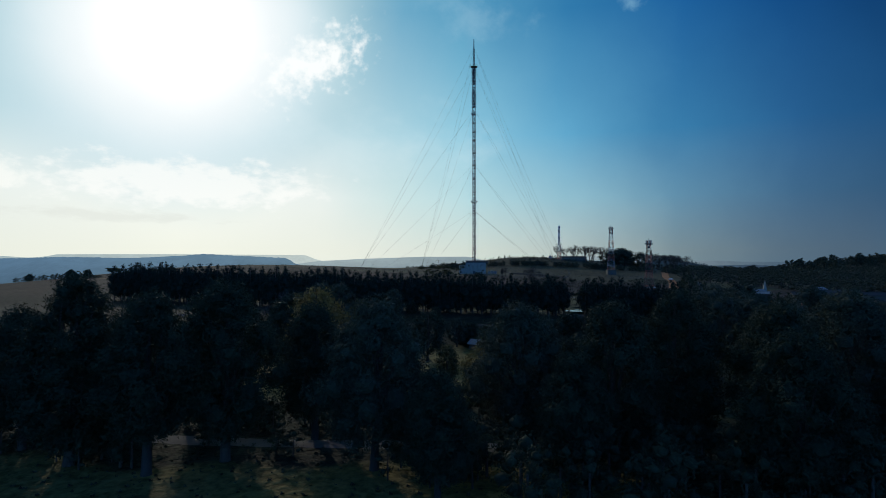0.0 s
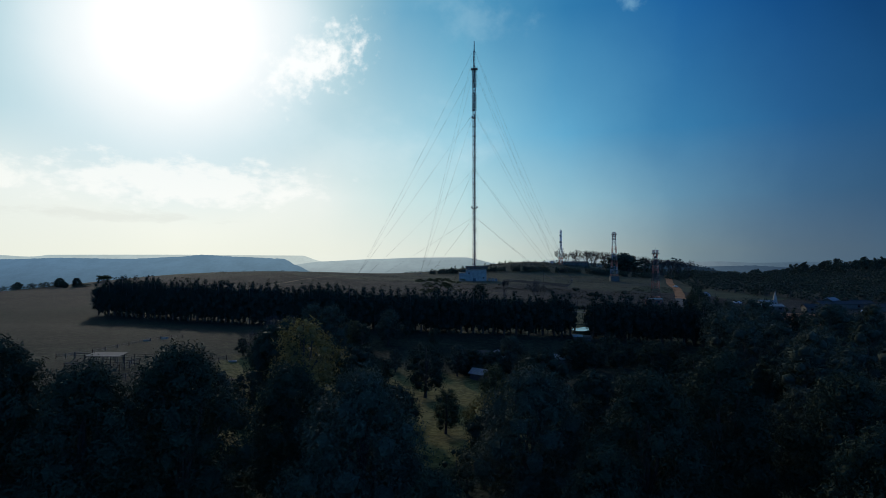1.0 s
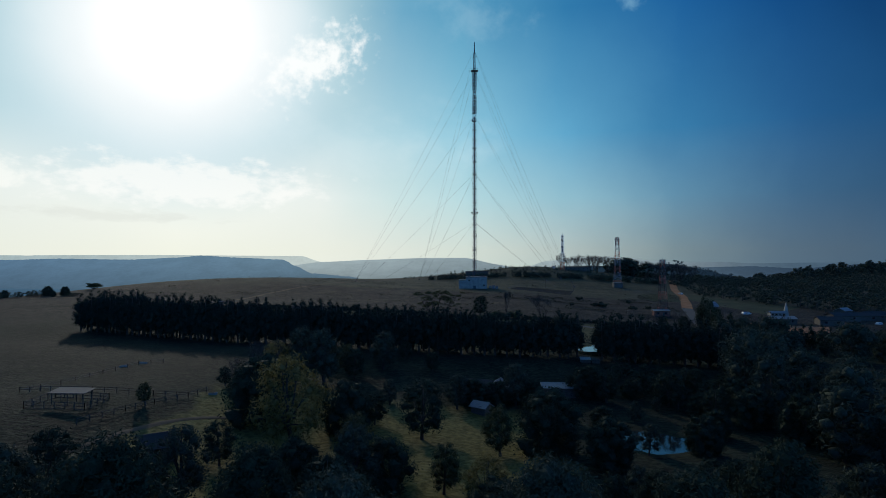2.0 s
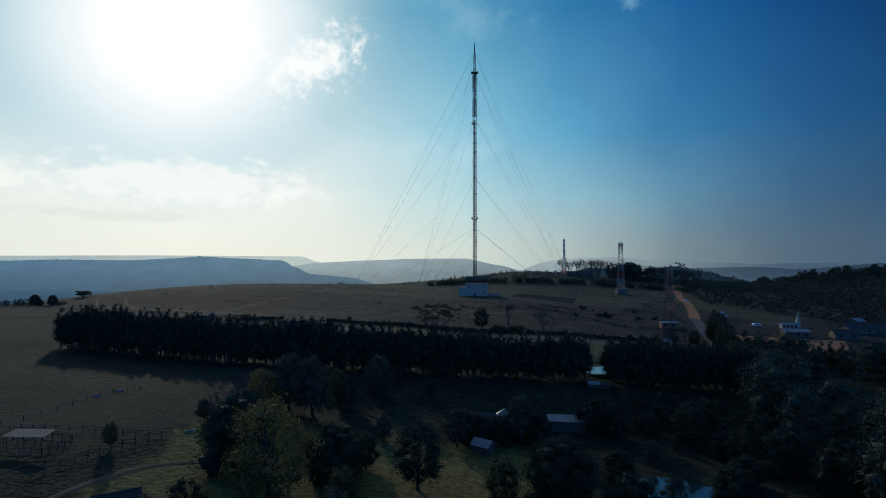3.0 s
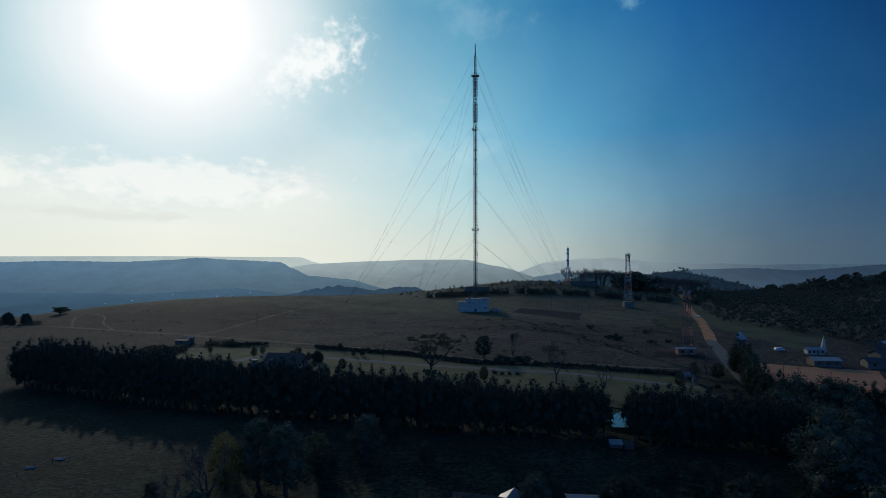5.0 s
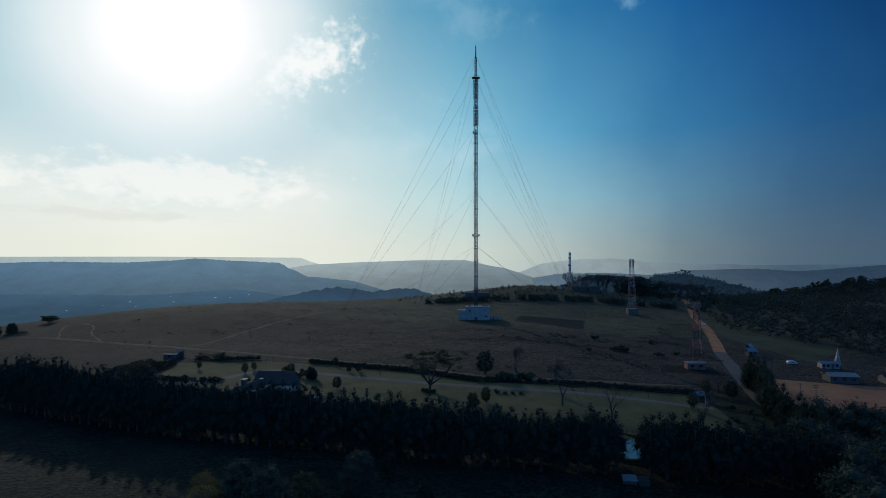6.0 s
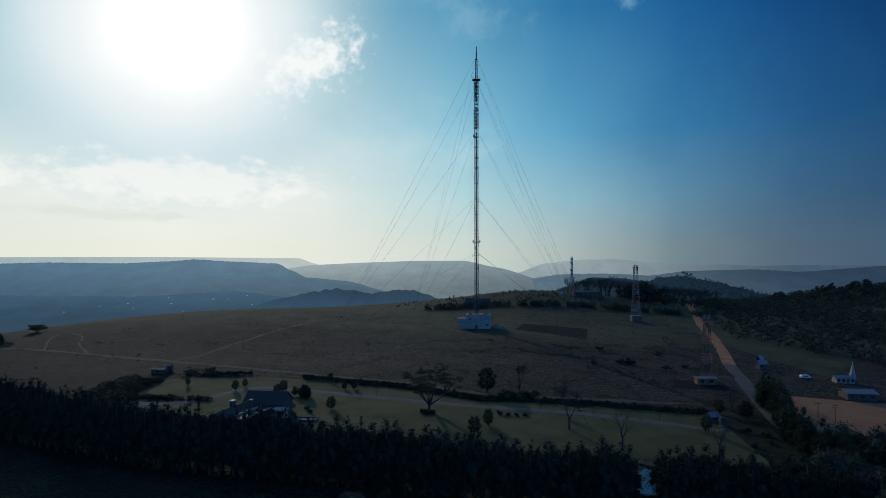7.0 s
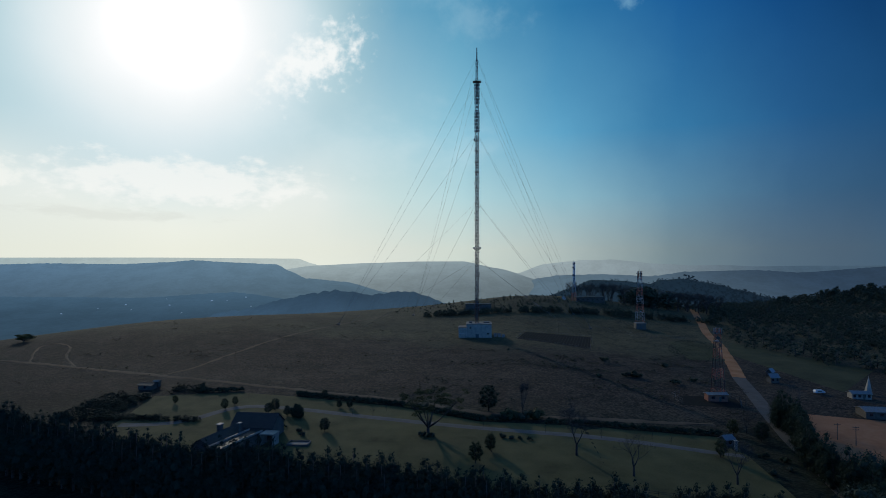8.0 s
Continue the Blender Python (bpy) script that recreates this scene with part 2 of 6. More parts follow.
M_GROUND = ground_material()
M_LAWN = material("mown lawn", [(0.044, 0.040, 0.016), (0.082, 0.072, 0.028), (0.112, 0.096, 0.039)], 0.09, 0.95, bump=0.06, bump_scale=4.0, fine=2.2, spec=0.1)
M_MEADOW = material("green meadow", [(0.022, 0.026, 0.012), (0.045, 0.046, 0.020), (0.070, 0.066, 0.030)], 0.06, 0.95, bump=0.2, bump_scale=0.8, fine=0.9, spec=0.1)
M_DIRT = material("red dirt", [(0.25, 0.108, 0.050), (0.36, 0.168, 0.080), (0.44, 0.22, 0.112)], 0.12, 0.95, bump=0.05, spec=0.0)
M_FIELD = material("bare red field", [(0.20, 0.080, 0.036), (0.28, 0.120, 0.056), (0.34, 0.16, 0.080)], 0.05, 0.95, bump=0.05, spec=0.1)
M_TRACK = material("worn track", [(0.060, 0.042, 0.027), (0.12, 0.084, 0.052)], 0.15, 0.95, bump=0.05, spec=0.1)
M_TAR = material("grey asphalt", [(0.060, 0.050, 0.040), (0.105, 0.088, 0.072)], 0.3, 0.9, bump=0.01, spec=0.15)
M_PAVE = material("paved drive", [(0.085, 0.076, 0.064), (0.135, 0.122, 0.104)], 0.3, 0.9, bump=0.01, spec=0.08)
M_GRAVEL = material("dark gravel", [(0.010, 0.010, 0.009), (0.020, 0.019, 0.016)], 0.5, 0.95, bump=0.03, spec=0.05)
M_LEAF = material("dark evergreen leaves", [(0.018, 0.026, 0.015), (0.028, 0.038, 0.022), (0.042, 0.053, 0.030)], 0.3, 0.75, island=0.2, spec=0.06, thin=0.10)
M_LEAF2 = material("olive leaves", [(0.032, 0.036, 0.014), (0.058, 0.062, 0.025), (0.090, 0.088, 0.038)], 0.3, 0.7, island=0.5, spec=0.15, obj_random=0.2, thin=0.3)
# gum leaf colour; on the far woods its paler tone stands in for haze
M_LEAF3 = material("grey green gum leaves and haze-paled woods", [(0.030, 0.039, 0.024), (0.044, 0.054, 0.034), (0.062, 0.072, 0.048)], 0.3, 0.8, island=0.4, spec=0.1, thin=0.15)
M_LEAF4 = material("yellow green leaves", [(0.085, 0.068, 0.020), (0.135, 0.108, 0.034), (0.18, 0.145, 0.05)], 0.3, 0.7, island=0.5, spec=0.15, thin=0.4)
M_PINE = material("pine needles", [(0.016, 0.022, 0.015), (0.022, 0.030, 0.020), (0.030, 0.038, 0.026)], 0.3, 0.9, island=0.2, spec=0.04)
M_SCRUB = material("dry scrub leaves", [(0.018, 0.020, 0.009), (0.042, 0.040, 0.018), (0.07, 0.06, 0.03)], 0.3, 0.8, island=0.5, obj_random=0.3, spec=0.2)
M_STRAW = material("straw grass", [(0.035, 0.03, 0.016), (0.09, 0.068, 0.038), (0.15, 0.115, 0.065)], 0.05, 0.9, island=0.6, spec=0.1)
M_BARK = material("brown bark", [(0.022, 0.016, 0.011), (0.045, 0.034, 0.024), (0.075, 0.058, 0.042)], 0.8, 0.9, bump=0.03)
M_BARKG = material("pale grey bark", [(0.020, 0.016, 0.012), (0.042, 0.034, 0.027)], 0.8, 0.9, bump=0.02)
M_STEEL = material("weathered mast steel", [(0.030, 0.032, 0.036), (0.055, 0.058, 0.064)], 0.4, 0.6)
M_TPALE = material("faded pale tower paint", [(0.14, 0.138, 0.135), (0.24, 0.235, 0.23)], 0.6, 0.7)
M_TOWERWHITE = material("white tower paint", [(0.42, 0.42, 0.41), (0.60, 0.60, 0.58)], 0.6, 0.5)
M_RED = material("faded red tower paint", [(0.30, 0.065, 0.035), (0.45, 0.11, 0.055)], 0.6, 0.6)
M_WHITE = material("chalky weathered white paint", [(0.17, 0.14, 0.11), (0.25, 0.21, 0.165), (0.30, 0.25, 0.20)], 0.5, 0.7, bump=0.004)
M_WIRE = material("galvanised cable", [(0.08, 0.085, 0.09), (0.13, 0.135, 0.14)], 1.0, 0.6)
M_DISH = material("grey antenna drum", [(0.14, 0.145, 0.15), (0.22, 0.22, 0.22)], 1.0, 0.5)
M_DARKMETAL = material("dark steel", [(0.022, 0.024, 0.028), (0.045, 0.047, 0.052)], 0.6, 0.65)
M_ROOFB = material("blue grey slate roof", [(0.016, 0.016, 0.016), (0.030, 0.029, 0.029)], 0.5, 0.65, bump=0.02, spec=0.25)
M_ZINC = material("old corrugated zinc", [(0.10, 0.094, 0.088), (0.17, 0.16, 0.15), (0.13, 0.105, 0.085)], 0.6, 0.45, spec=0.45)
M_WALL = material("plastered wall", [(0.062, 0.050, 0.038), (0.105, 0.086, 0.066)], 0.4, 0.85, bump=0.005)
M_BRICK = material("red brick wall", [(0.18, 0.06, 0.035), (0.30, 0.11, 0.06)], 1.5, 0.9, bump=0.01)
M_WOOD = material("weathered timber", [(0.045, 0.034, 0.025), (0.10, 0.078, 0.058)], 1.2, 0.85, bump=0.01)
M_WINDOW = material("dark window glass", [(0.01, 0.012, 0.015), (0.02, 0.022, 0.026)], 0.5, 0.08, spec=0.8)
M_WATER = material("still dam water", [(0.012, 0.018, 0.02), (0.02, 0.028, 0.03)], 0.2, 0.04, spec=0.8, bump=0.004, bump_scale=3.0)
M_STONE = material("garden stone", [(0.085, 0.075, 0.064), (0.15, 0.134, 0.115)], 0.9, 0.85, bump=0.01)
M_CARWHITE = material("white car paint", [(0.38, 0.36, 0.34), (0.46, 0.44, 0.42)], 0.5, 0.4)
M_RUBBER = material("tyre rubber", [(0.015, 0.015, 0.016), (0.03, 0.03, 0.03)], 2.0, 0.8)
M_PANEL = material("dusty crop rows", [(0.014, 0.016, 0.012), (0.04, 0.04, 0.03)], 0.8, 0.9, spec=0.1)
M_TWIG = material("winter twigs", [(0.036, 0.032, 0.028), (0.075, 0.066, 0.058)], 0.5, 0.9, island=0.4, spec=0.05)

M_RUST = material("dark faded red paint", [(0.05, 0.022, 0.018), (0.09, 0.036, 0.026)], 0.6, 0.7)

# ---- building blocks ----
def part(name, bm, mat, parent=None, label=""):
    me = bpy.data.meshes.new(name)
    bm.to_mesh(me)
    bm.free()
    return mesh_part(name, me, mat, parent, label)


def mesh_part(name, me, mat, parent=None, label=""):
    me.materials.append(mat)
    ob = new(name, me)
    if parent is not None:
        ob.parent = parent
    return tagged(ob, label=label)


def thing(name, m, label, category, group=""):
    ob = new(name)
    ob.empty_display_size = 0.5
    ob.matrix_world = m
    return tagged(ob, label, category, group)


def add_box(bm, x0, x1, y0, y1, z0, z1):
    v = [bm.verts.new(p) for p in ((x0, y0, z0), (x1, y0, z0), (x1, y1, z0), (x0, y1, z0), (x0, y0, z1), (x1, y0, z1), (x1, y1, z1), (x0, y1, z1))]
    for f in ((0, 3, 2, 1), (4, 5, 6, 7), (0, 1, 5, 4), (1, 2, 6, 5), (2, 3, 7, 6), (3, 0, 4, 7)):
        bm.faces.new([v[i] for i in f])


def box(x0, x1, y0, y1, z0, z1, bevel=0.0):
    bm = bmesh.new()
    add_box(bm, x0, x1, y0, y1, z0, z1)
    if bevel:
        bmesh.ops.bevel(bm, geom=bm.edges[:], offset=bevel, segments=1, affect="EDGES")
    return bm


def add_bar(bm, a, b, r, sides=4, r2=None):
    """A straight bar from a to b."""
    a, b = Vector(a), Vector(b)
    d = (b - a).normalized()
    u = d.orthogonal().normalized()
    w = d.cross(u)
    rings = []
    for p, rr in ((a, r), (b, r if r2 is None else r2)):
        rings.append([bm.verts.new(p + (u * math.cos(k) + w * math.sin(k)) * rr) for k in (2 * math.pi * (i + 0.5) / sides for i in range(sides))])
    for i in range(sides):
        j = (i + 1) % sides
        bm.faces.new((rings[0][i], rings[0][j], rings[1][j], rings[1][i]))
    bm.faces.new(rings[0][::-1])
    bm.faces.new(rings[1])


def bar(a, b, r, sides=6, r2=None):
    bm = bmesh.new()
    add_bar(bm, a, b, r, sides, r2)
    return bm


def prism(profile, y0, y1):
    """An outline in x and z, drawn out along y."""
    bm = bmesh.new()
    a = [bm.verts.new((x, y0, z)) for x, z in profile]
    b = [bm.verts.new((x, y1, z)) for x, z in profile]
    n = len(profile)
    for i in range(n):
        j = (i + 1) % n
        bm.faces.new((a[i], a[j], b[j], b[i]))
    bm.faces.new(a[::-1])
    bm.faces.new(b)
    bmesh.ops.recalc_face_normals(bm, faces=bm.faces[:])
    return bm


# ---- the land ----
def between(v, xs, ys):
    if v <= xs[0]:
        return ys[0]
    for a, b, c, d in zip(xs, xs[1:], ys, ys[1:]):
        if v < b:
            s = (v - a) / (b - a)
            return c + (d - c) * (s * s * (3 - 2 * s) * 0.5 + s * 0.5)
    return ys[-1]


def sstep(a, b, v):
    s = min(1.0, max(0.0, (v - a) / (b - a)))
    return s * s * (3 - 2 * s)


def hump(x, y, cx, cy, sx, sy):
    return math.exp(-((x - cx) / sx) ** 2 - ((y - cy) / sy) ** 2)


def land(x, y):
    """Height of the ground: a garden valley, a broad hill with the mast, a knoll behind it, and the fall to the great valley."""
    z = between(y, (-900, -600, -430, -365, -320, -270, -205, -130, 0, 110, 260, 420, 700, 1200, 2500),
                (-26, -17, -13.4, -13, -10.8, -9, -6, -3.4, 0, 2.0, 3.0, -12, -60, -120, -150))
    e = between(x, (-450, -250, -130, -50, 30, 90, 160, 260, 450), (-8, -1.5, 0.6, 0, 0, -4.0, -6, -9, -20))
    z += e * sstep(-420, -220, y) * (1 - 0.3 * sstep(40, 120, y))
    z += 3.2 * sstep(-35, -80, x) * sstep(-460, -390, y) * sstep(-240, -320, y)
    z += 2.3 * hump(x, y, -90, -362, 28, 26)
    z -= 3.4 * hump(x, y, 18, -333, 36, 25)
    z += 15 * hump(x, y, 85, 210, 100, 85)
    wet = sstep(1.5, 0.9, math.hypot((x - 36.5) / 7.5, (y + 354) / 5.5))
    z += (-14.7 - z) * wet
    z += 8 * hump(x, y, -215, 10, 120, 120)
    z -= 100 * sstep(-40, 620, (x + 330) * -0.668 + (y + 30) * 0.745)
    z += 42 * hump(x, y, 620, 500, 230, 170)
    return z


def steps(a, b, fine, far, growth):
    vals = [a + i * fine for i in range(int((b - a) / fine) + 1)]
    s, v = fine, vals[-1]
    while v < far:
        s *= growth
        v += s
        vals.append(v)
    return vals


def build_ground():
    right = steps(0, 240, 4.0, 4800, 1.12)
    xs = [-v for v in right[:0:-1]] + right
    up = steps(-520, 300, 4.0, 4800, 1.12)
    down = [-520 - (v + 520) for v in steps(-520, -516, 4.0, 1500, 1.3)[1:]]
    ys = down[::-1] + up
    verts = [(x, y, land(x, y)) for y in ys for x in xs]
    n = len(xs)
    faces = [(j * n + i, j * n + i + 1, (j + 1) * n + i + 1, (j + 1) * n + i) for j in range(len(ys) - 1) for i in range(n - 1)]
    me = bpy.data.meshes.new("ground")
    me.from_pydata(verts, [], faces)
    me.polygons.foreach_set("use_smooth", [True] * len(faces))
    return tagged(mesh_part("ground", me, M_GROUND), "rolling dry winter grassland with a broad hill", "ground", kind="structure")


def strip(name, line, width, mat, label, category, lift=0.1, across=4, every=3.0, ragged=0.0, kind="structure"):
    """A road or path along a line of (x, y), lying on the land with a slight thickness; width may change along it."""
    pts = []
    for (x0, y0), (x1, y1) in zip(line, line[1:]):
        k = max(1, int(math.hypot(x1 - x0, y1 - y0) / every))
        pts += [(x0 + (x1 - x0) * i / k, y0 + (y1 - y0) * i / k) for i in range(k)]
    pts.append(line[-1])
    for _ in range(6):
        pts = [pts[0]] + [((a[0] + 2 * b[0] + c[0]) / 4, (a[1] + 2 * b[1] + c[1]) / 4) for a, b, c in zip(pts, pts[1:], pts[2:])] + [pts[-1]]
    w0, w1 = width if isinstance(width, tuple) else (width, width)
    bm = bmesh.new()
    rows = []
    for i, (x, y) in enumerate(pts):
        a, b = pts[max(0, i - 1)], pts[min(len(pts) - 1, i + 1)]
        d = Vector((b[0] - a[0], b[1] - a[1])).normalized()
        w = w0 + (w1 - w0) * i / (len(pts) - 1)
        row = []
        for j in range(across + 1):
            s = (j / across - 0.5) * w
            if ragged and j in (0, across):
                s += ragged * (noise.noise(Vector((x * 0.2, y * 0.2, j))))
            px, py = x - d.y * s, y + d.x * s
            row.append(bm.verts.new((px, py, land(px, py) + (lift if 0 < j < across else lift - 0.09))))
        rows.append(row)
    for r, s in zip(rows, rows[1:]):
        for j in range(across):
            f = bm.faces.new((r[j], r[j + 1], s[j + 1], s[j]))
            f.smooth = True
    bmesh.ops.recalc_face_normals(bm, faces=bm.faces[:])
    if rows and bm.faces[:][0].normal.z < 0:
        bmesh.ops.reverse_faces(bm, faces=bm.faces[:])
    return tagged(part(name, bm, mat), label, category, kind=kind)


def patch(name, corner, mat, label, category, lift=0.06, n=24):
    """A four-cornered piece of ground, lying on the land."""
    (ax, ay), (bx, by), (cx, cy), (dx, dy) = corner
    bm = bmesh.new()
    grid = []
    for j in range(n + 1):
        v = j / n
        row = []
        for i in range(n + 1):
            u = i / n
            x = (ax * (1 - u) + bx * u) * (1 - v) + (dx * (1 - u) + cx * u) * v
            y = (ay * (1 - u) + by * u) * (1 - v) + (dy * (1 - u) + cy * u) * v
            edge = i in (0, n) or j in (0, n)
            row.append(bm.verts.new((x, y, land(x, y) + (lift - 0.05 if edge else lift))))
        grid.append(row)
    for r, s in zip(grid, grid[1:]):
        for i in range(n):
            bm.faces.new((r[i], r[i + 1], s[i + 1], s[i])).smooth = True
    bmesh.ops.recalc_face_normals(bm, faces=bm.faces[:])
    return tagged(part(name, bm, mat), label, category, kind="structure")


build_ground()
def between_lines(name, upper, lower, mat, label, category, lift=0.06, n=20, m=4):
    """Ground cover between two lines of points, lying on the land."""
    ups, lows = [], []
    for a, b, c, d in zip(upper, upper[1:], lower, lower[1:]):
        for i in range(m):
            s = i / m
            ups.append((a[0] + (b[0] - a[0]) * s, a[1] + (b[1] - a[1]) * s))
            lows.append((c[0] + (d[0] - c[0]) * s, c[1] + (d[1] - c[1]) * s))
    ups.append(upper[-1])
    lows.append(lower[-1])
    bm = bmesh.new()
    cols = []
    for (ax, ay), (bx, by) in zip(ups, lows):
        col = []
        for j in range(n + 1):
            x, y = ax + (bx - ax) * j / n, ay + (by - ay) * j / n
            col.append(bm.verts.new((x, y, land(x, y) + (lift if 0 < j < n else lift - 0.05))))
        cols.append(col)
    for p, q in zip(cols, cols[1:]):
        for j in range(n):
            bm.faces.new((p[j], p[j + 1], q[j + 1], q[j])).smooth = True
    bmesh.ops.recalc_face_normals(bm, faces=bm.faces[:])
    return tagged(part(name, bm, mat), label, category, kind="structure")


lawn = between_lines("lawn", [(-135, -167), (-100, -159.5), (-76, -163), (-33, -174), (0, -191.5), (30, -194), (86, -193)],
                     [(-125, -234), (-100, -243), (-76, -250), (-33, -256), (0, -266), (30, -269), (84, -262)], M_LAWN, "wide mown garden lawn below the hill, yellow green", "lawn")
meadow = patch("meadow", [(158, -25), (180, 26), (222, -62), (172, -118)], M_MEADOW, "sloping green meadow beside the dirt road", "meadow", n=20)
lane = strip("lane", [(-68, -380), (-65, -368), (-62.9, -359.3), (-60.9, -355.6), (-57.9, -353), (-50, -350), (-40, -349)], 1.6, M_TRACK, "narrow worn garden lane beside the paddock", "lane", lift=0.1, ragged=0.5)
road = strip("road", [(262, 330), (236, 250), (209, 165), (181, 71), (168, 14), (143.5, -67), (134, -95)], (6.0, 6.6), M_DIRT, "reddish dirt road running over the hill", "road", ragged=0.5)
road_tar = strip("road", [(134.5, -93), (127, -122), (118, -155), (108, -196), (100, -240), (92, -290)], 6.5, M_TAR, "grey tarred road running downhill beside conifers", "road", lift=0.12)
drive = strip("driveway", [(84, -212), (60, -208), (30, -205), (0, -199), (-22, -193.5), (-45, -187), (-65, -181), (-88, -176.5), (-97, -180), (-101, -188), (-104, -197), (-111, -202.5), (-127, -204)], 4.2, M_PAVE, "pale paved driveway curving through the lawn", "driveway", lift=0.14)
track = strip("track", [(88, -178), (60, -182), (30, -186), (0, -181), (-35, -163.5), (-66, -156), (-99, -147.5), (-145, -136), (-185, -124), (-231, -108), (-262, -100), (-300, -92)], 3.0, M_TRACK, "worn brown farm track along the foot of the hill", "track", lift=0.12, ragged=1.6)
track2 = strip("track", [(-150, -134), (-142, -120), (-138, -95), (-127, -47), (-104, 32), (-77, 123)], 2.0, M_TRACK, "faint worn track climbing the dry hill", "track", lift=0.1, ragged=1.6)
track3 = strip("track", [(-236, -107), (-254, -80), (-262, -64), (-256, -57), (-240, -69), (-225, -95), (-203, -118)], 1.3, M_TRACK, "looping worn vehicle track on the hill", "track", lift=0.11, ragged=0.8)
path = strip("path", [(-90, -416), (-60, -420), (-30, -422), (0, -422), (25, -425)], 3.4, M_PAVE, "pale dirt path under the tall trees", "path", ragged=0.5)
field = patch("dirt_field", [(128, -158), (178, -168), (150, -225), (112, -212)], M_FIELD, "bare red earth sports field", "field", n=24)

# ---- plants ----
def add_tube(verts, faces, pts, radii, sides=6):
    base = len(verts)
    for i, p in enumerate(pts):
        d = (pts[min(i + 1, len(pts) - 1)] - pts[max(i - 1, 0)]).normalized()
        u = d.orthogonal().normalized()
        w = d.cross(u)
        for k in range(sides):
            a = 2 * math.pi * k / sides
            verts.append(p + (u * math.cos(a) + w * math.sin(a)) * radii[i])
    for i in range(len(pts) - 1):
        for k in range(sides):
            q = (k + 1) % sides
            faces.append((base + i * sides + k, base + i * sides + q, base + (i + 1) * sides + q, base + (i + 1) * sides + k))
    faces.append(tuple(base + (len(pts) - 1) * sides + k for k in range(sides)))


def limb(rng, a, b, bend, n=4):
    pts = []
    side = Vector((rng.uniform(-1, 1), rng.uniform(-1, 1), rng.uniform(-0.3, 0.6))) * bend
    for i in range(n + 1):
        s = i / n
        pts.append(a.lerp(b, s) + side * math.sin(math.pi * s) + Vector((rng.uniform(-1, 1), rng.uniform(-1, 1), 0)) * bend * 0.25 * (0 < i < n))
    return pts


def wood_mesh(name, verts, faces):
    me = bpy.data.meshes.new(name)
    me.from_pydata([tuple(v) for v in verts], [], faces)
    me.polygons.foreach_set("use_smooth", [True] * len(faces))
    return me


ICO = bmesh.new()
bmesh.ops.create_icosphere(ICO, subdivisions=1, radius=1.0)
ICO_V = np.array([v.co[:] for v in ICO.verts])
ICO.verts.ensure_lookup_table()
ICO_F = np.array([[v.index for v in f.verts] for f in ICO.faces])
ICO.free()


def leaf_mesh(name, clumps, count, size, seed, core=0.8, flat=0.9, hang=0.0, slim=0.36, ruffle=0.5):
    """Leaves in clumps (x, y, z, radius): each leaf spray a small blade standing on a clump's uneven surface, with a dense heart."""
    g = np.random.RandomState(seed)
    c = np.array(clumps, float)
    share = c[:, 3] ** 2
    k = g.choice(len(c), count, p=share / share.sum())
    d = g.normal(size=(count, 3))
    d[:, 2] = d[:, 2] * 0.9 + 0.25
    d /= np.linalg.norm(d, axis=1, keepdims=True)
    wob = 0.9 + 0.3 * np.sin(d[:, 0] * 5 + k) * np.sin(d[:, 1] * 4 + 2 * k) * np.sin(d[:, 2] * 4 + k)
    r = c[k, 3] * (0.70 + 0.55 * g.rand(count) ** 1.4) * wob
    p = c[k, :3] + d * r[:, None] * np.array([1, 1, flat])
    nrm = d + g.normal(scale=ruffle, size=(count, 3))
    nrm /= np.linalg.norm(nrm, axis=1, keepdims=True)
    u = np.cross(nrm, g.normal(size=(count, 3)))
    u[:, 2] -= hang
    u /= np.linalg.norm(u, axis=1, keepdims=True)
    w = np.cross(nrm, u)
    s = size * g.uniform(0.6, 1.35, (count, 1))
    quad = np.stack([p - u * s * 0.8 - w * s * slim, p - u * s * 0.8 + w * s * slim, p + u * s * 1.1], 1).reshape(-1, 3)
    qf = np.arange(count * 3).reshape(-1, 3)
    vs, fs = [quad], [tuple(f) for f in qf.tolist()]
    off = len(quad)
    if core:
        for i, (x, y, z, rad) in enumerate(c):
            j = 1 + 0.2 * g.normal(size=(len(ICO_V), 1)).clip(-1.5, 1.5)
            vs.append(ICO_V * rad * core * j * np.array([1, 1, flat]) + (x, y, z))
            fs += [tuple(f) for f in (ICO_F + off).tolist()]
            off += len(ICO_V)
    me = bpy.data.meshes.new(name)
    me.from_pydata(np.concatenate(vs).tolist(), [], fs)
    return me


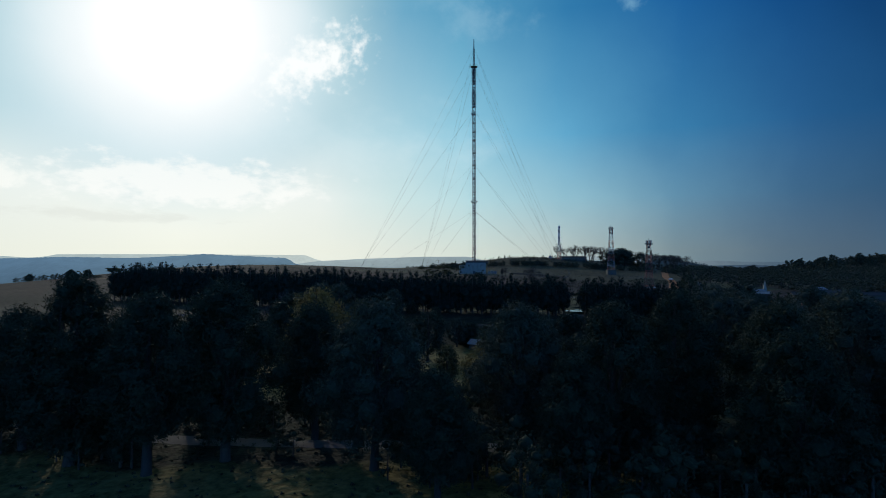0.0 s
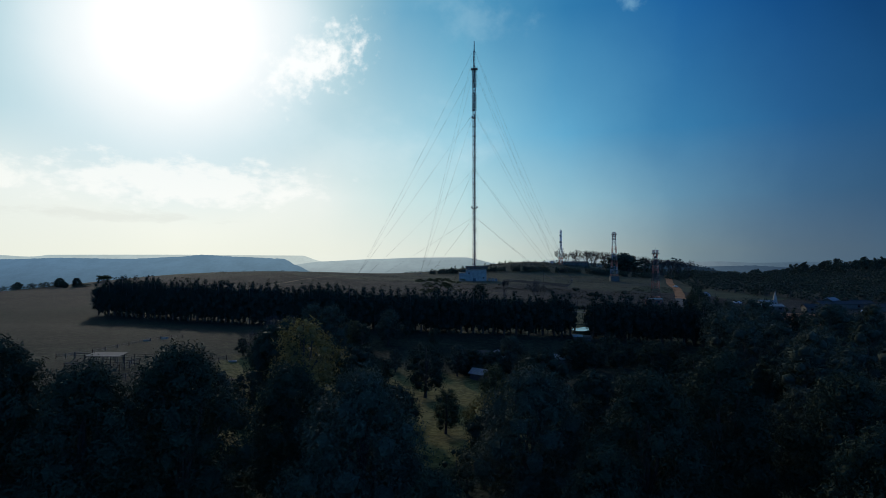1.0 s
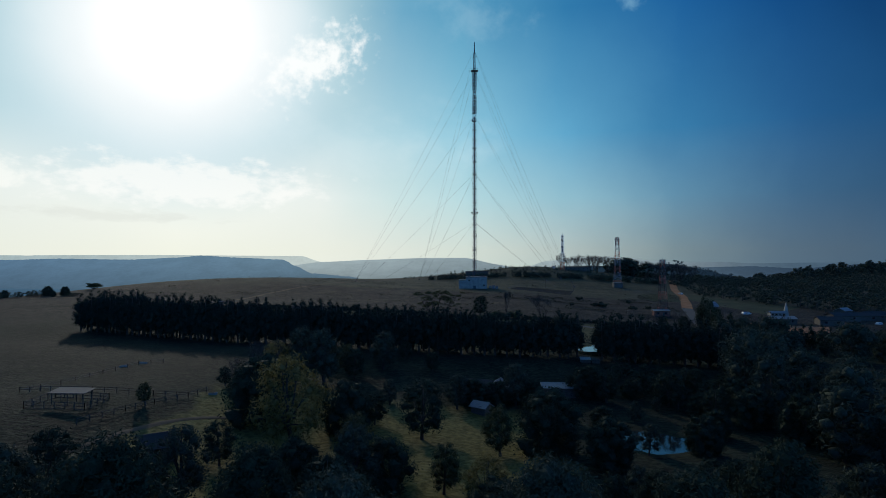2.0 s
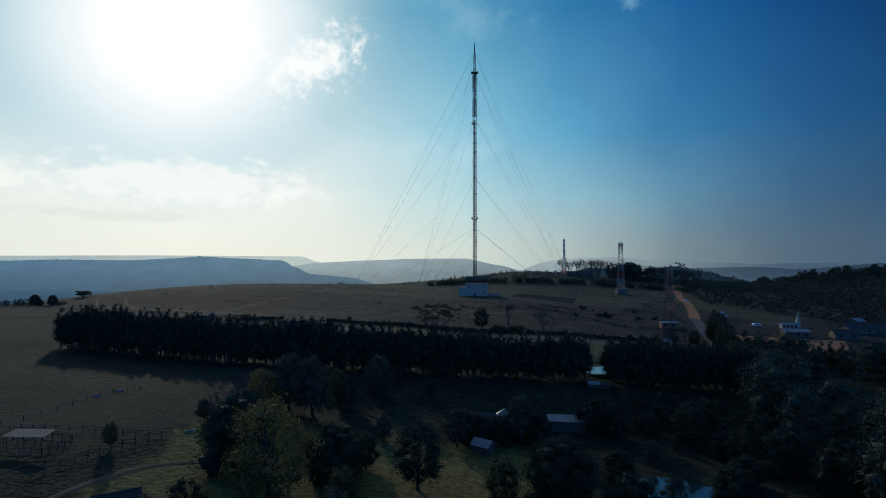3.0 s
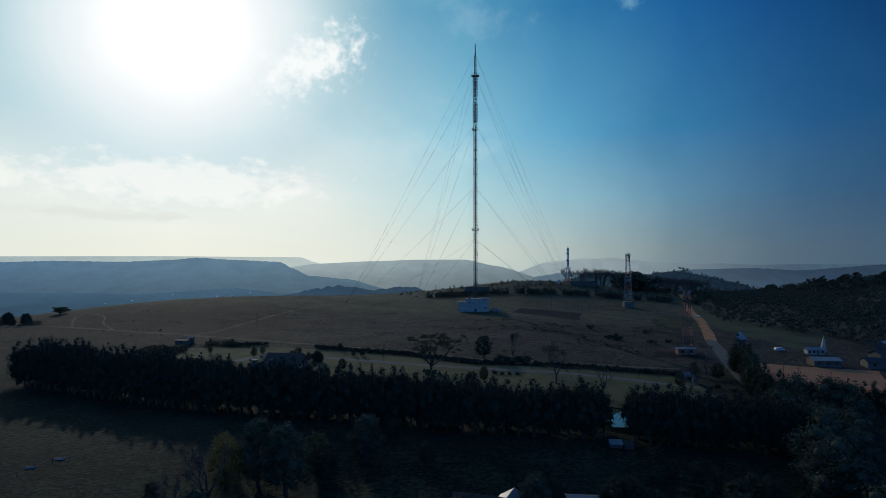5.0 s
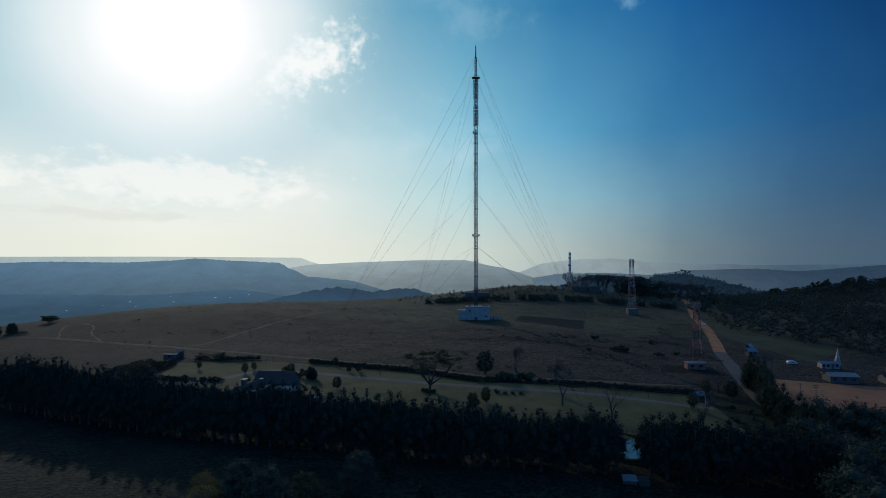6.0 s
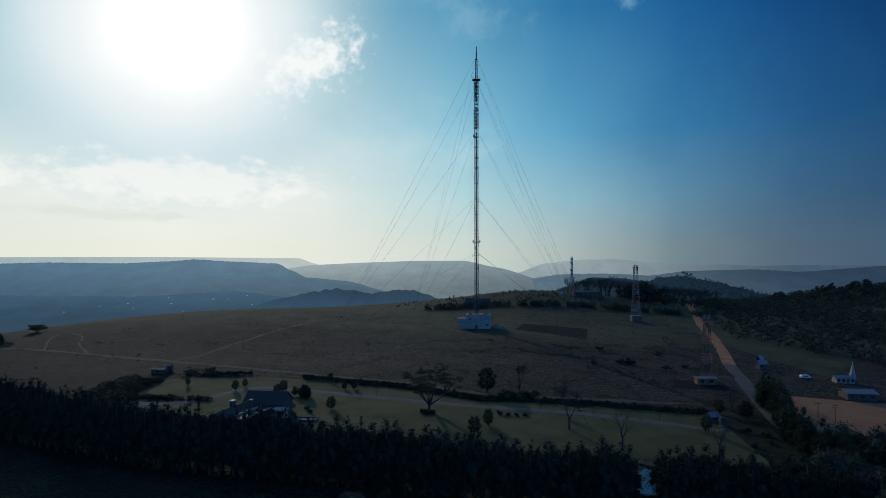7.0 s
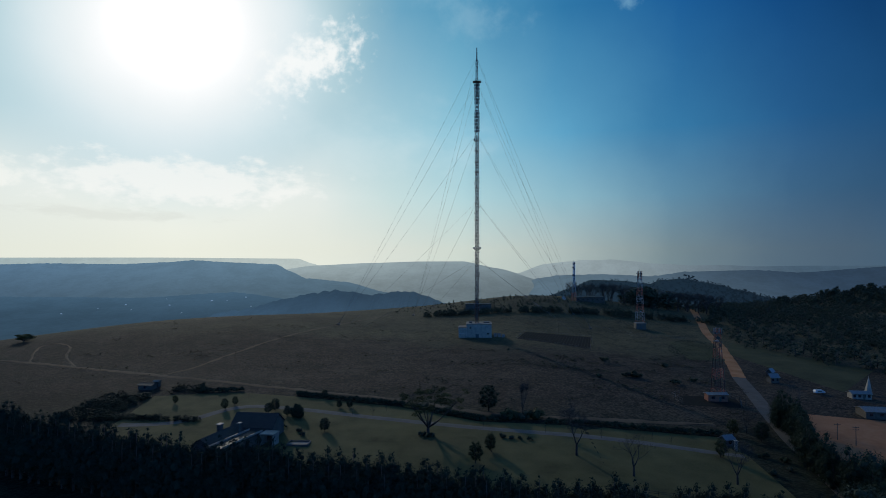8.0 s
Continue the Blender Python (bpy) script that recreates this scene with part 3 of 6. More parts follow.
def broadleaf(name, seed, h, spread, leaf, mat, bark, label, category, count=6000, clumps=26, bare=0.22, size=0.34, core=0.5, airy=1.0, rise=1.0, dome=0.7):
    """A broad tree: leaning tapered trunk, limbs that carry the clumps of the crown."""
    rng = random.Random(seed)
    root = thing(name, Matrix(), label, category)
    verts, faces = [], []
    fork = h * (bare + 0.12)
    lean = Vector((rng.uniform(-0.5, 0.5), rng.uniform(-0.5, 0.5), 0))
    r0 = h * 0.022 + 0.06
    add_tube(verts, faces, [Vector((0, 0, -0.6)), Vector((0, 0, 0.3)), lean * 0.5 + Vector((0, 0, fork * 0.5)), lean + Vector((0, 0, fork))], [r0 * 1.5, r0 * 1.15, r0 * 0.9, r0 * 0.75], 7)
    out = []
    for i in range(clumps):
        a = i * 2.39996 + rng.uniform(-0.4, 0.4)
        v = (i + 0.5) / clumps
        zz = h * (bare + (0.97 - bare) * (v ** rise))
        prof = math.sin(math.pi * min(1.0, 0.16 + 0.80 * (zz / h - bare) / (1 - bare))) ** dome
        rr = spread * prof * rng.uniform(0.45, 0.88)
        rad = spread * rng.uniform(0.26, 0.40) * (0.72 + 0.4 * prof)
        p = Vector((math.cos(a) * rr, math.sin(a) * rr, zz - rad * 0.5)) + lean
        out.append((p.x, p.y, p.z, rad * airy))
        if i % 2 == 0:
            s = lean * rng.uniform(0.6, 1.0) + Vector((0, 0, fork * rng.uniform(0.72, 1.0)))
            pts = limb(rng, s, p, h * 0.03)
            q = r0 * rng.uniform(0.28, 0.5)
            add_tube(verts, faces, pts, [q, q * 0.8, q * 0.6, q * 0.42, q * 0.22], 5)
    add_tube(verts, faces, [lean + Vector((0, 0, fork * 0.98)), lean * 1.2 + Vector((0, 0, h * 0.65)), lean * 1.3 + Vector((0, 0, h * 0.9))], [r0 * 0.7, r0 * 0.4, r0 * 0.15], 6)
    mesh_part("trunk", wood_mesh("trunk", verts, faces), bark, root)
    mesh_part("crown", leaf_mesh("crown", out, count, size, seed, core), mat, root)
    return root


def conifer(name, seed, h, wide, mat, label, category, count=1800, bare=0.2, size=0.42, tip=0.75, layers=11):
    """A pine of a shelter belt: straight trunk, tiers of uneven foliage, ragged pointed top."""
    rng = random.Random(seed)
    root = thing(name, Matrix(), label, category)
    verts, faces = [], []
    r0 = 0.20 + h * 0.008
    add_tube(verts, faces, [Vector((0, 0, -0.5)), Vector((0, 0, h * 0.3)), Vector((rng.uniform(-.2, .2), rng.uniform(-.2, .2), h * 0.92))], [r0 * 1.25, r0, r0 * 0.2], 6)
    out = []
    for i in range(layers):
        v = i / (layers - 1)
        z = h * (bare + 0.06 + (0.9 - bare) * v)
        w = wide * (0.55 + 0.45 * math.sin(math.pi * min(1, 0.25 + 0.5 * v))) * (1 - tip * max(0, v - 0.45) / 0.55)
        for q in range(3 if v < 0.75 else 1):
            a = rng.uniform(0, 6.283)
            d = w * rng.uniform(0.3, 0.62) * (v < 0.92)
            rad = w * rng.uniform(0.40, 0.58) if v < 0.9 else w * 0.75
            out.append((math.cos(a) * d, math.sin(a) * d, z + rng.uniform(-0.4, 0.4), max(0.35, rad)))
            if v < 0.8 and q == 0:
                add_tube(verts, faces, [Vector((0, 0, z - 0.4)), Vector((math.cos(a) * d * 1.5, math.sin(a) * d * 1.5, z))], [r0 * 0.3, 0.03], 4)
    mesh_part("trunk", wood_mesh("trunk", verts, faces), M_BARK, root)
    mesh_part("crown", leaf_mesh("crown", out, count, size, seed, 0.46, 1.25, slim=0.26), mat, root)
    return root


def grow(rng, verts, faces, p, d, length, r, depth, spread, up, sides):
    """A leafless branch and its twigs."""
    n = 3
    pts, rad = [p], [r]
    for i in range(n):
        d = (d + Vector((rng.uniform(-1, 1), rng.uniform(-1, 1), rng.uniform(-0.4, 0.6))) * 0.16 + Vector((0, 0, up))).normalized()
        pts.append(pts[-1] + d * length / n)
        rad.append(r * (1 - 0.42 * (i + 1) / n))
    add_tube(verts, faces, pts, rad, sides)
    if depth == 0:
        return
    for i in range(rng.choice((2, 3, 3)) if depth > 1 else 4):
        a = rng.uniform(0, 6.283)
        side = d.orthogonal().normalized()
        side = side * math.cos(a) + d.cross(side) * math.sin(a)
        nd = (d + side * spread * rng.uniform(0.5, 1.1)).normalized()
        at = pts[-1] if i < 2 else pts[2]
        grow(rng, verts, faces, at, nd, length * rng.uniform(0.62, 0.82), max(0.014, rad[-1] * 0.74), depth - 1, spread, up, max(3, sides - 1))


def bare_tree(name, seed, h, label, spread=0.62, up=0.08, depth=5, bark=None, trunk=0.3, r=None, twigs=0):
    rng = random.Random(seed)
    root = thing(name, Matrix(), label, "tree")
    verts, faces = [], []
    r = r or h * 0.022
    add_tube(verts, faces, [Vector((0, 0, -0.5)), Vector((0, 0, 0.25)), Vector((0, 0, h * trunk * 0.7))], [r * 1.7, r * 1.15, r], 7)
    for i in range(3):
        a = i * 2.1 + rng.uniform(-0.4, 0.4)
        grow(rng, verts, faces, Vector((0, 0, h * trunk * (0.62 + 0.03 * i))), Vector((math.cos(a) * spread * 0.7, math.sin(a) * spread * 0.7, 1)).normalized(), h * 0.26, r * 0.7, depth - 1, spread, up, 6)
    mesh_part("trunk", wood_mesh("trunk", verts, faces), bark or M_BARKG, root)
    if twigs:
        ends = [v for v in verts if v.z > h * 0.30]
        tips = [ends[rng.randrange(len(ends))] for _ in range(150)]
        mesh_part("crown", leaf_mesh("crown", [(v.x, v.y, v.z, h * 0.06) for v in tips], twigs, h * 0.013, seed, 0), M_TWIG, root, "haze of fine winter twigs")
    return root


def umbrella_tree(seed, h, wide):
    """A flat-topped acacia: a short trunk that parts low into long rising limbs, under a thin airy roof of leaves."""
    rng = random.Random(seed)
    root = thing("umbrella_tree", Matrix(), "flat-topped acacia with long bare limbs and thin crown", "tree")
    verts, faces, out = [], [], []
    add_tube(verts, faces, [Vector((0, 0, -0.5)), Vector((0, 0, 0.4)), Vector((0.1, 0, h * 0.16))], [0.75, 0.55, 0.5], 8)
    for i in range(9):
        a = i * 2.39996 + rng.uniform(-0.2, 0.2)
        rr = wide * (0.32 + 0.62 * (i % 3) / 2) * rng.uniform(0.85, 1.05)
        p = Vector((math.cos(a) * rr, math.sin(a) * rr * 0.9, h * rng.uniform(0.80, 0.88) - rr * 0.10))
        pts = limb(rng, Vector((0.1, 0, h * 0.14)), p, 0.5, 5)
        pts = [q + Vector((0, 0, -0.9 * math.sin(math.pi * s / 5))) for s, q in enumerate(pts)]
        add_tube(verts, faces, pts, [0.34, 0.27, 0.21, 0.16, 0.11, 0.06], 6)
        for k in range(9):
            b = rng.uniform(0, 6.283)
            q = pts[rng.choice((3, 4, 5))]
            e = q + Vector((math.cos(b) * wide * rng.uniform(0.15, 0.36), math.sin(b) * wide * rng.uniform(0.15, 0.36), h * rng.uniform(0.05, 0.13)))
            add_tube(verts, faces, [q, q.lerp(e, 0.5) + Vector((0, 0, 0.25)), e], [0.07, 0.045, 0.02], 4)
            out.append((e.x, e.y, e.z, rng.uniform(0.8, 1.6)))
    mesh_part("trunk", wood_mesh("trunk", verts, faces), M_BARK, root)
    mesh_part("crown", leaf_mesh("crown", out, 8200, 0.25, seed, 0, 0.36), M_LEAF2, root)
    return root


def shrub(name, seed, wide, high, mat, label, count=150, size=0.24, category="shrub"):
    rng = random.Random(seed)
    root = thing(name, Matrix(), label, category)
    out, verts, faces = [], [], []
    for i in range(6):
        a, d = rng.uniform(0, 6.283), wide * rng.uniform(0, 0.62)
        r = wide * rng.uniform(0.3, 0.5)
        z = min(high - r * 0.7, high * rng.uniform(0.2, 0.72))
        out.append((math.cos(a) * d, math.sin(a) * d, max(r * 0.12, z), r))
        add_tube(verts, faces, [Vector((math.cos(a) * 0.1, math.sin(a) * 0.1, -0.2)), Vector((math.cos(a) * d, math.sin(a) * d, max(0.2, z)))], [0.05, 0.02], 4)
    mesh_part("stems", wood_mesh("stems", verts, faces), M_BARK, root)
    mesh_part("foliage", leaf_mesh("foliage", out, count, size, seed, 0.8, 0.8), mat, root)
    return root


def at_land(x, y, s=1.0, turn=0.0, sink=0.0, sz=None):
    return Matrix.Translation((x, y, land(x, y) - sink)) @ Matrix.Rotation(turn, 4, "Z") @ Matrix.Diagonal((s, s, sz or s, 1))


class Planter:
    """Keeps some grown kinds and sets out copies of them; each kind stands in the place as its first copy."""

    def __init__(self, makers, seed):
        self.makers, self.kinds, self.rng = makers, {}, random.Random(seed)

    def put(self, x, y, h, group="", which=None, sz=None, label=""):
        i = self.rng.randrange(len(self.makers)) if which is None else which
        m = None
        if i not in self.kinds:
            maker, tall = self.makers[i]
            ob = maker()
            tall = max(v[2] for o in ob.children for v in o.bound_box)
            self.kinds[i] = (ob, tall)
            m = at_land(x, y, h / tall, self.rng.uniform(0, 6.283))
            ob.matrix_world = m
        else:
            first, tall = self.kinds[i]
            m = at_land(x, y, h / tall, self.rng.uniform(0, 6.283))
            keep = first.matrix_basis.copy()
            first.matrix_basis = Matrix()
            ob = copy_thing(first, m)
            first.matrix_basis = keep
        tagged(ob, label=label, group=group)
        return ob


def wood_kinds(count, size, extra, core=0.47):
    return [
        (lambda: broadleaf("tree", 11 + extra, 20, 6.6, 0.34, M_LEAF, M_BARK, "tall dense dark evergreen tree near the garden", "tree", count, 50, airy=0.88, size=size, core=core, dome=1.15), 20),
        (lambda: broadleaf("tree", 12 + extra, 20, 6.0, 0.34, M_LEAF, M_BARKG, "tall dark gum tree with a ragged crown", "tree", count, 52, bare=0.24, airy=0.88, size=size, core=core, dome=1.15), 20),
        (lambda: broadleaf("tree", 13 + extra, 20, 7.2, 0.34, M_LEAF3, M_BARKG, "large grey green tree with glossy leaves", "tree", count, 50, airy=0.88, size=size, core=core, dome=1.15), 20),
        (lambda: broadleaf("tree", 14 + extra, 20, 5.4, 0.34, M_LEAF, M_BARK, "slender dark tree with a deep crown", "tree", count, 46, bare=0.16, airy=0.9, size=size, core=core, dome=1.15), 20)]


big = Planter(wood_kinds(31000, 0.20, 0), 5)
big_far = Planter(wood_kinds(10000, 0.33, 100), 15)
mid = Planter([
    (lambda: broadleaf("tree", 21, 12, 4.6, 0.3, M_LEAF, M_BARK, "rounded dark evergreen tree in the garden", "tree", 4800, 34, size=0.235, airy=0.9), 12),
    (lambda: broadleaf("tree", 22, 12, 4.4, 0.3, M_LEAF3, M_BARKG, "grey green gum tree with dense clumps", "tree", 4800, 34, size=0.235, airy=0.88), 12),
    (lambda: broadleaf("tree", 23, 12, 5.2, 0.3, M_LEAF4, M_BARKG, "yellowing garden tree with an open crown", "tree", 4800, 34, size=0.235, core=0.28, airy=0.88), 12),
    (lambda: broadleaf("tree", 24, 12, 4.2, 0.3, M_LEAF2, M_BARK, "olive green garden tree on the lawn", "tree", 4800, 32, size=0.235, airy=0.9), 12),
    (lambda: broadleaf("tree", 25, 12, 6.4, 0.3, M_LEAF, M_BARK, "broad dense dark tree beside the paddock lane", "tree", 8500, 44, bare=0.06, size=0.27, core=0.6, airy=0.95), 12),
], 6)
pines = Planter([(lambda k=k: conifer("pine_tree", 31 + k, 16, 4.7, M_PINE, "dark dense pine of a close planted shelter belt", "pine tree", 2100, bare=0.10 + 0.025 * k, size=0.40, tip=0.80), 16) for k in range(5)], 7)
cypresses = Planter([(lambda k=k: conifer("cypress_tree", 41 + k, 14, 4.2, M_LEAF, "broad dark cypress in a roadside row", "cypress", 4600, bare=0.02, tip=0.62, size=0.28), 14) for k in range(3)], 8)


def raw(me):
    v = np.empty(len(me.vertices) * 3)
    me.vertices.foreach_get("co", v)
    idx = np.empty(len(me.loops), int)
    me.loops.foreach_get("vertex_index", idx)
    tot = np.empty(len(me.polygons), int)
    me.polygons.foreach_get("loop_total", tot)
    return v.reshape(-1, 3), idx, tot


def light_tree(seed, count, clumps, size):
    """Crown and trunk of a simple far tree, 10 m high, as plain arrays."""
    rg = random.Random(seed)
    out = []
    for i in range(clumps):
        a, v = i * 2.4 + rg.uniform(-0.5, 0.5), (i + 0.4) / clumps
        rr = 3.4 * math.sin(math.pi * (0.2 + 0.72 * v)) * rg.uniform(0.4, 0.95)
        rad = rg.uniform(1.3, 2.1)
        out.append((math.cos(a) * rr, math.sin(a) * rr, 1.7 + 7.6 * v - 0.3 * rad, rad))
    crown = leaf_mesh("crown", out, count, size, seed, 0.48)
    verts, faces = [], []
    add_tube(verts, faces, [Vector((0, 0, -1)), Vector((0, 0, 6))], [0.3, 0.12], 5)
    return raw(crown), raw(wood_mesh("trunk", verts, faces))


def woodland(name, places, leaf, label, seed, count=300, clumps=7, size=0.85, broad=1.0):
    """Many far trees in one mesh."""
    rg = random.Random(seed)
    kinds = [light_tree(seed * 10 + k, count, clumps, size) for k in range(4)]
    V, I, T, M, off = [], [], [], [], 0
    for x, y, h, *own in places:
        q, s, z = rg.uniform(0, 6.283), h / 10.0, own[0] if own else land(x, y)
        wide = s * broad * rg.uniform(0.85, 1.25)
        c, n = math.cos(q) * wide, math.sin(q) * wide
        for slot, (v, idx, tot) in enumerate(rg.choice(kinds)):
            w = np.stack([v[:, 0] * c - v[:, 1] * n + x, v[:, 0] * n + v[:, 1] * c + y, v[:, 2] * s + z], 1)
            V.append(w), I.append(idx + off), T.append(tot), M.append(np.full(len(tot), slot))
            off += len(w)
    V, I, T, M = np.concatenate(V), np.concatenate(I), np.concatenate(T), np.concatenate(M)
    me = bpy.data.meshes.new(name)
    me.vertices.add(len(V))
    me.vertices.foreach_set("co", V.ravel())
    me.loops.add(len(I))
    me.loops.foreach_set("vertex_index", I)
    me.polygons.add(len(T))
    me.polygons.foreach_set("loop_start", np.concatenate([[0], np.cumsum(T)[:-1]]))
    me.polygons.foreach_set("material_index", M)
    me.update(calc_edges=True)
    ob = mesh_part(name, me, leaf)
    me.materials.append(M_BARK)
    return tagged(ob, label, "woods", kind="stuff")


shrubs = Planter([(lambda k=k: shrub("shrub", 61 + k, 1.6 + 0.25 * k, 1.9, M_SCRUB, "dark scrub bush on the dry hill"), 1.9) for k in range(4)], 10)
garden_shrubs = Planter([(lambda k=k: shrub("shrub", 71 + k, 1.8, 1.8, (M_LEAF, M_LEAF2, M_LEAF3)[k], "clipped evergreen garden shrub", 200, 0.22), 1.8) for k in range(3)], 11)
bares = Planter([
    (lambda: bare_tree("bare_tree", 81, 12, "leafless spreading tree on the lawn", twigs=1500), 11),
    (lambda: bare_tree("bare_tree", 82, 12, "leafless tree with crooked dark branches", spread=0.8, up=0.03), 10),
    (lambda: bare_tree("bare_tree", 83, 12, "tall leafless tree with upright fine branches", spread=0.38, up=0.16, twigs=1500), 12.5),
], 12)
saplings = Planter([(lambda: bare_tree("sapling", 85, 4, "thin leafless sapling beside the driveway", depth=3, r=0.05), 3.6)], 14)
fans = Planter([(lambda k=k: bare_tree("bare_tree", 86 + k, 16, "tall winter tree with a fan of fine twigs", spread=0.72, up=0.05, depth=4, trunk=0.2, twigs=1300), 16) for k in range(3)], 13)

# shelter belt of pines along the garden
rng = random.Random(3)


def belt(line, step, rows, gap, group):
    """Close rows of pines along a line of (x, y, height)."""
    for (x0, y0, h0), (x1, y1, h1) in zip(line, line[1:]):
        n = max(1, int(math.hypot(x1 - x0, y1 - y0) / step))
        d = Vector((x1 - x0, y1 - y0)).normalized()
        for i in range(n):
            for r in range(rows):
                s = (i + rng.uniform(-0.18, 0.18) + 0.5 * (r % 2)) / n
                x = x0 + (x1 - x0) * s - d.y * (r - 0.5 * (rows - 1)) * gap + rng.uniform(-0.5, 0.5)
                y = y0 + (y1 - y0) * s + d.x * (r - 0.5 * (rows - 1)) * gap + rng.uniform(-0.5, 0.5)
                pines.put(x, y, (h0 + (h1 - h0) * s) * rng.uniform(0.88, 1.08), group)


belt([(-165, -230, 16.2), (-122, -247.5, 16.6), (-82, -260, 16.2), (-36, -265.5, 15.6), (-8, -272, 15.4), (12, -275, 15.0), (36, -278, 14.6)], 3.5, 3, 3.6, "pines of the shelter belt")
belt([(42, -278, 14.6), (86, -278.5, 14.8)], 3.5, 3, 3.6, "pines of the shelter belt")

# near woods round the start of the flight
for x, y, h, k in ((-10, -431, 20.5, 2), (-28.5, -429, 22.5, 0), (-35.5, -434, 21.5, 1), (7.5, -424, 19.5, 2), (-46, -432, 23, 3), (-55, -428, 18.5, 0), (-20, -420, 19, 1),
                   (-66, -430, 20, 1), (18, -428, 20, 0), (27, -424, 21, 3), (37, -428, 20, 1), (48, -424, 21, 2), (59, -430, 21, 0), (70, -424, 20, 3), (-2, -440, 14, 1),
                   (16, -410, 13, 1), (30, -408, 14, 0), (44, -408, 14, 2), (58, -410, 15, 1), (-52, -412, 15, 2), (-38, -414, 16, 1), (-12, -412, 13, 0), (74, -405, 19, 0), (-80, -424, 20, 0), (86, -420, 20, 1), (-63, -413, 14, 3),
                   (12, -436, 15, 1), (33, -440, 18, 0), (52, -440, 18, 3), (66, -442, 19, 1), (80, -436, 20, 2), (98, -424, 20, 0), (95, -404, 18, 1), (24, -398, 9, 0), (38, -396, 9, 3), (52, -396, 10, 1), (66, -394, 11, 0), (80, -392, 13, 2), (-96, -426, 20, 1)):
    (big if -58 < x < 75 and y < -415 else big_far).put(x, y, h, "tall trees of the near wood", k)

# understorey of the near wood
under = []
for i in range(130):
    x, y = rng.uniform(-95, 100), rng.uniform(-418, -394)
    if -48 < x < -2 and y > -406:
        continue
    under.append((x, y, rng.uniform(2.5, 6.0) * (1.0 if x < 0 else 1.25)))
for i in range(95):
    x = rng.uniform(6, 72)
    under.append((x, rng.uniform(-447, -428) + 0.08 * x, rng.uniform(5.5, 9.0)))
for i in range(40):
    under.append((rng.uniform(-80, -36), rng.uniform(-434, -424), rng.uniform(3.5, 6.5)))
for i in range(34):
    under.append((rng.uniform(-34, 2), rng.uniform(-427, -412), rng.uniform(2.2, 4.5)))
for i in range(16):
    under.append((rng.uniform(-8, 6), rng.uniform(-436, -424), rng.uniform(4, 7)))
woodland("understorey", under, M_LEAF, "dark bushes filling the near wood", 4, 620, 7, 0.26)

# garden trees
for x, y, h, k in ((-45, -352, 15, 4), (-53, -343, 7.5, 0), (-33.5, -366, 19, 2), (-43, -376, 8, 0), (-25, -356.5, 11.5, 4), (-21, -348.3, 7, 0), (-19.9, -333, 6.5, 1), (-10, -356.8, 12.5, 0),
                   (-3.7, -331.5, 8.7, 1), (4.7, -327.6, 6.5, 1), (5.3, -365.7, 9.5, 3), (15, -334.3, 5, 0), (14.2, -363, 12.5, 4), (-47, -315, 15, 1), (-40, -318, 15.5, 1), (-53, -318, 11, 2), (-27, -299, 12, 1), (-37, -304, 9, 3),
                   (-33.2, -311.2, 9, 0), (-20, -372, 9, 3), (-17, -388, 12, 1), (-4, -385, 8, 3), (2, -392, 9, 2), (-42, -392, 12, 1), (-58, -396, 11, 0), (24, -390, 7, 1), (36, -384, 6, 0),
                   (10.8, -325.8, 11.0, 1), (30.6, -320.6, 9, 0), (33.8, -323.6, 8, 0), (47.7, -328.1, 9, 0), (41.7, -321.3, 5, 1), (51.4, -322, 6, 3), (58, -317.4, 7, 0), (36.8, -338.7, 5, 1), (53.3, -341.9, 8, 0), (-70, -352, 5, 3), (-108, -358, 5, 0)):
    mid.put(x, y, h, "garden trees", k)

for x, y, h, k in ((40.3, -320.5, 4.6, 4), (48, -324, 6, 4), (52, -317, 6.5, 4), (44, -331, 3.6, 1), (57.5, -312, 6, 1), (28.5, -319.5, 8, 4), (-3, -325.5, 7, 1), (0.5, -327.5, 7.0, 4), (5.8, -327.0, 6.5, 4), (11.5, -319.5, 9, 1), (15, -325, 6.5, 4),
                   (-30, -290, 8, 1), (-22, -285, 6, 0), (-58, -306, 8, 2), (-62, -330, 5, 0), (-12, -300, 6, 0), (20, -345, 5, 1), (28, -349, 6.5, 4), (43, -362, 7.5, 4), (33, -363, 6, 1), (50, -352, 6, 4), (24, -372, 9, 4), (52, -336, 5.5, 4), (62, -332, 8, 4), (60, -345, 9, 4), (66, -355, 10, 4)):
    mid.put(x, y, h, "garden trees", k)
for x, y, h, k in ((-13, -385, 9, 4), (-27, -386, 8.5, 4), (-20, -394, 9, 4), (4, -398, 8, 4)):
    mid.put(x, y, h, "garden trees", k)
thicket = [(rng.gauss(50, 8), rng.gauss(-311, 9), rng.uniform(2.0, 5.5)) for i in range(42)]
woodland("thicket", thicket, M_LEAF, "dark garden thicket beside the eastern wood", 35, 800, 8, 0.28, 1.2)

# wood on the eastern slope beside the garden
east = []
while len(east) < 140:
    x, y = rng.uniform(58, 175), rng.uniform(-410, -236)
    clearing = x > 106 + (y + 268) * 0.35 and -322 < y < -262 and x < 150
    if x < 84 and y > -292 or x < 62 + (y + 345) * 0.30 or clearing or (x < 98 and y > -262) or (y > -246 and x > 112):
        continue
    east.append((x, y, rng.uniform(10, 16)))
# paler leaf colour lifts this wood as thin haze would
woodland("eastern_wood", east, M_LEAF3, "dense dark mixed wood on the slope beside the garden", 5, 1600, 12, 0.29)
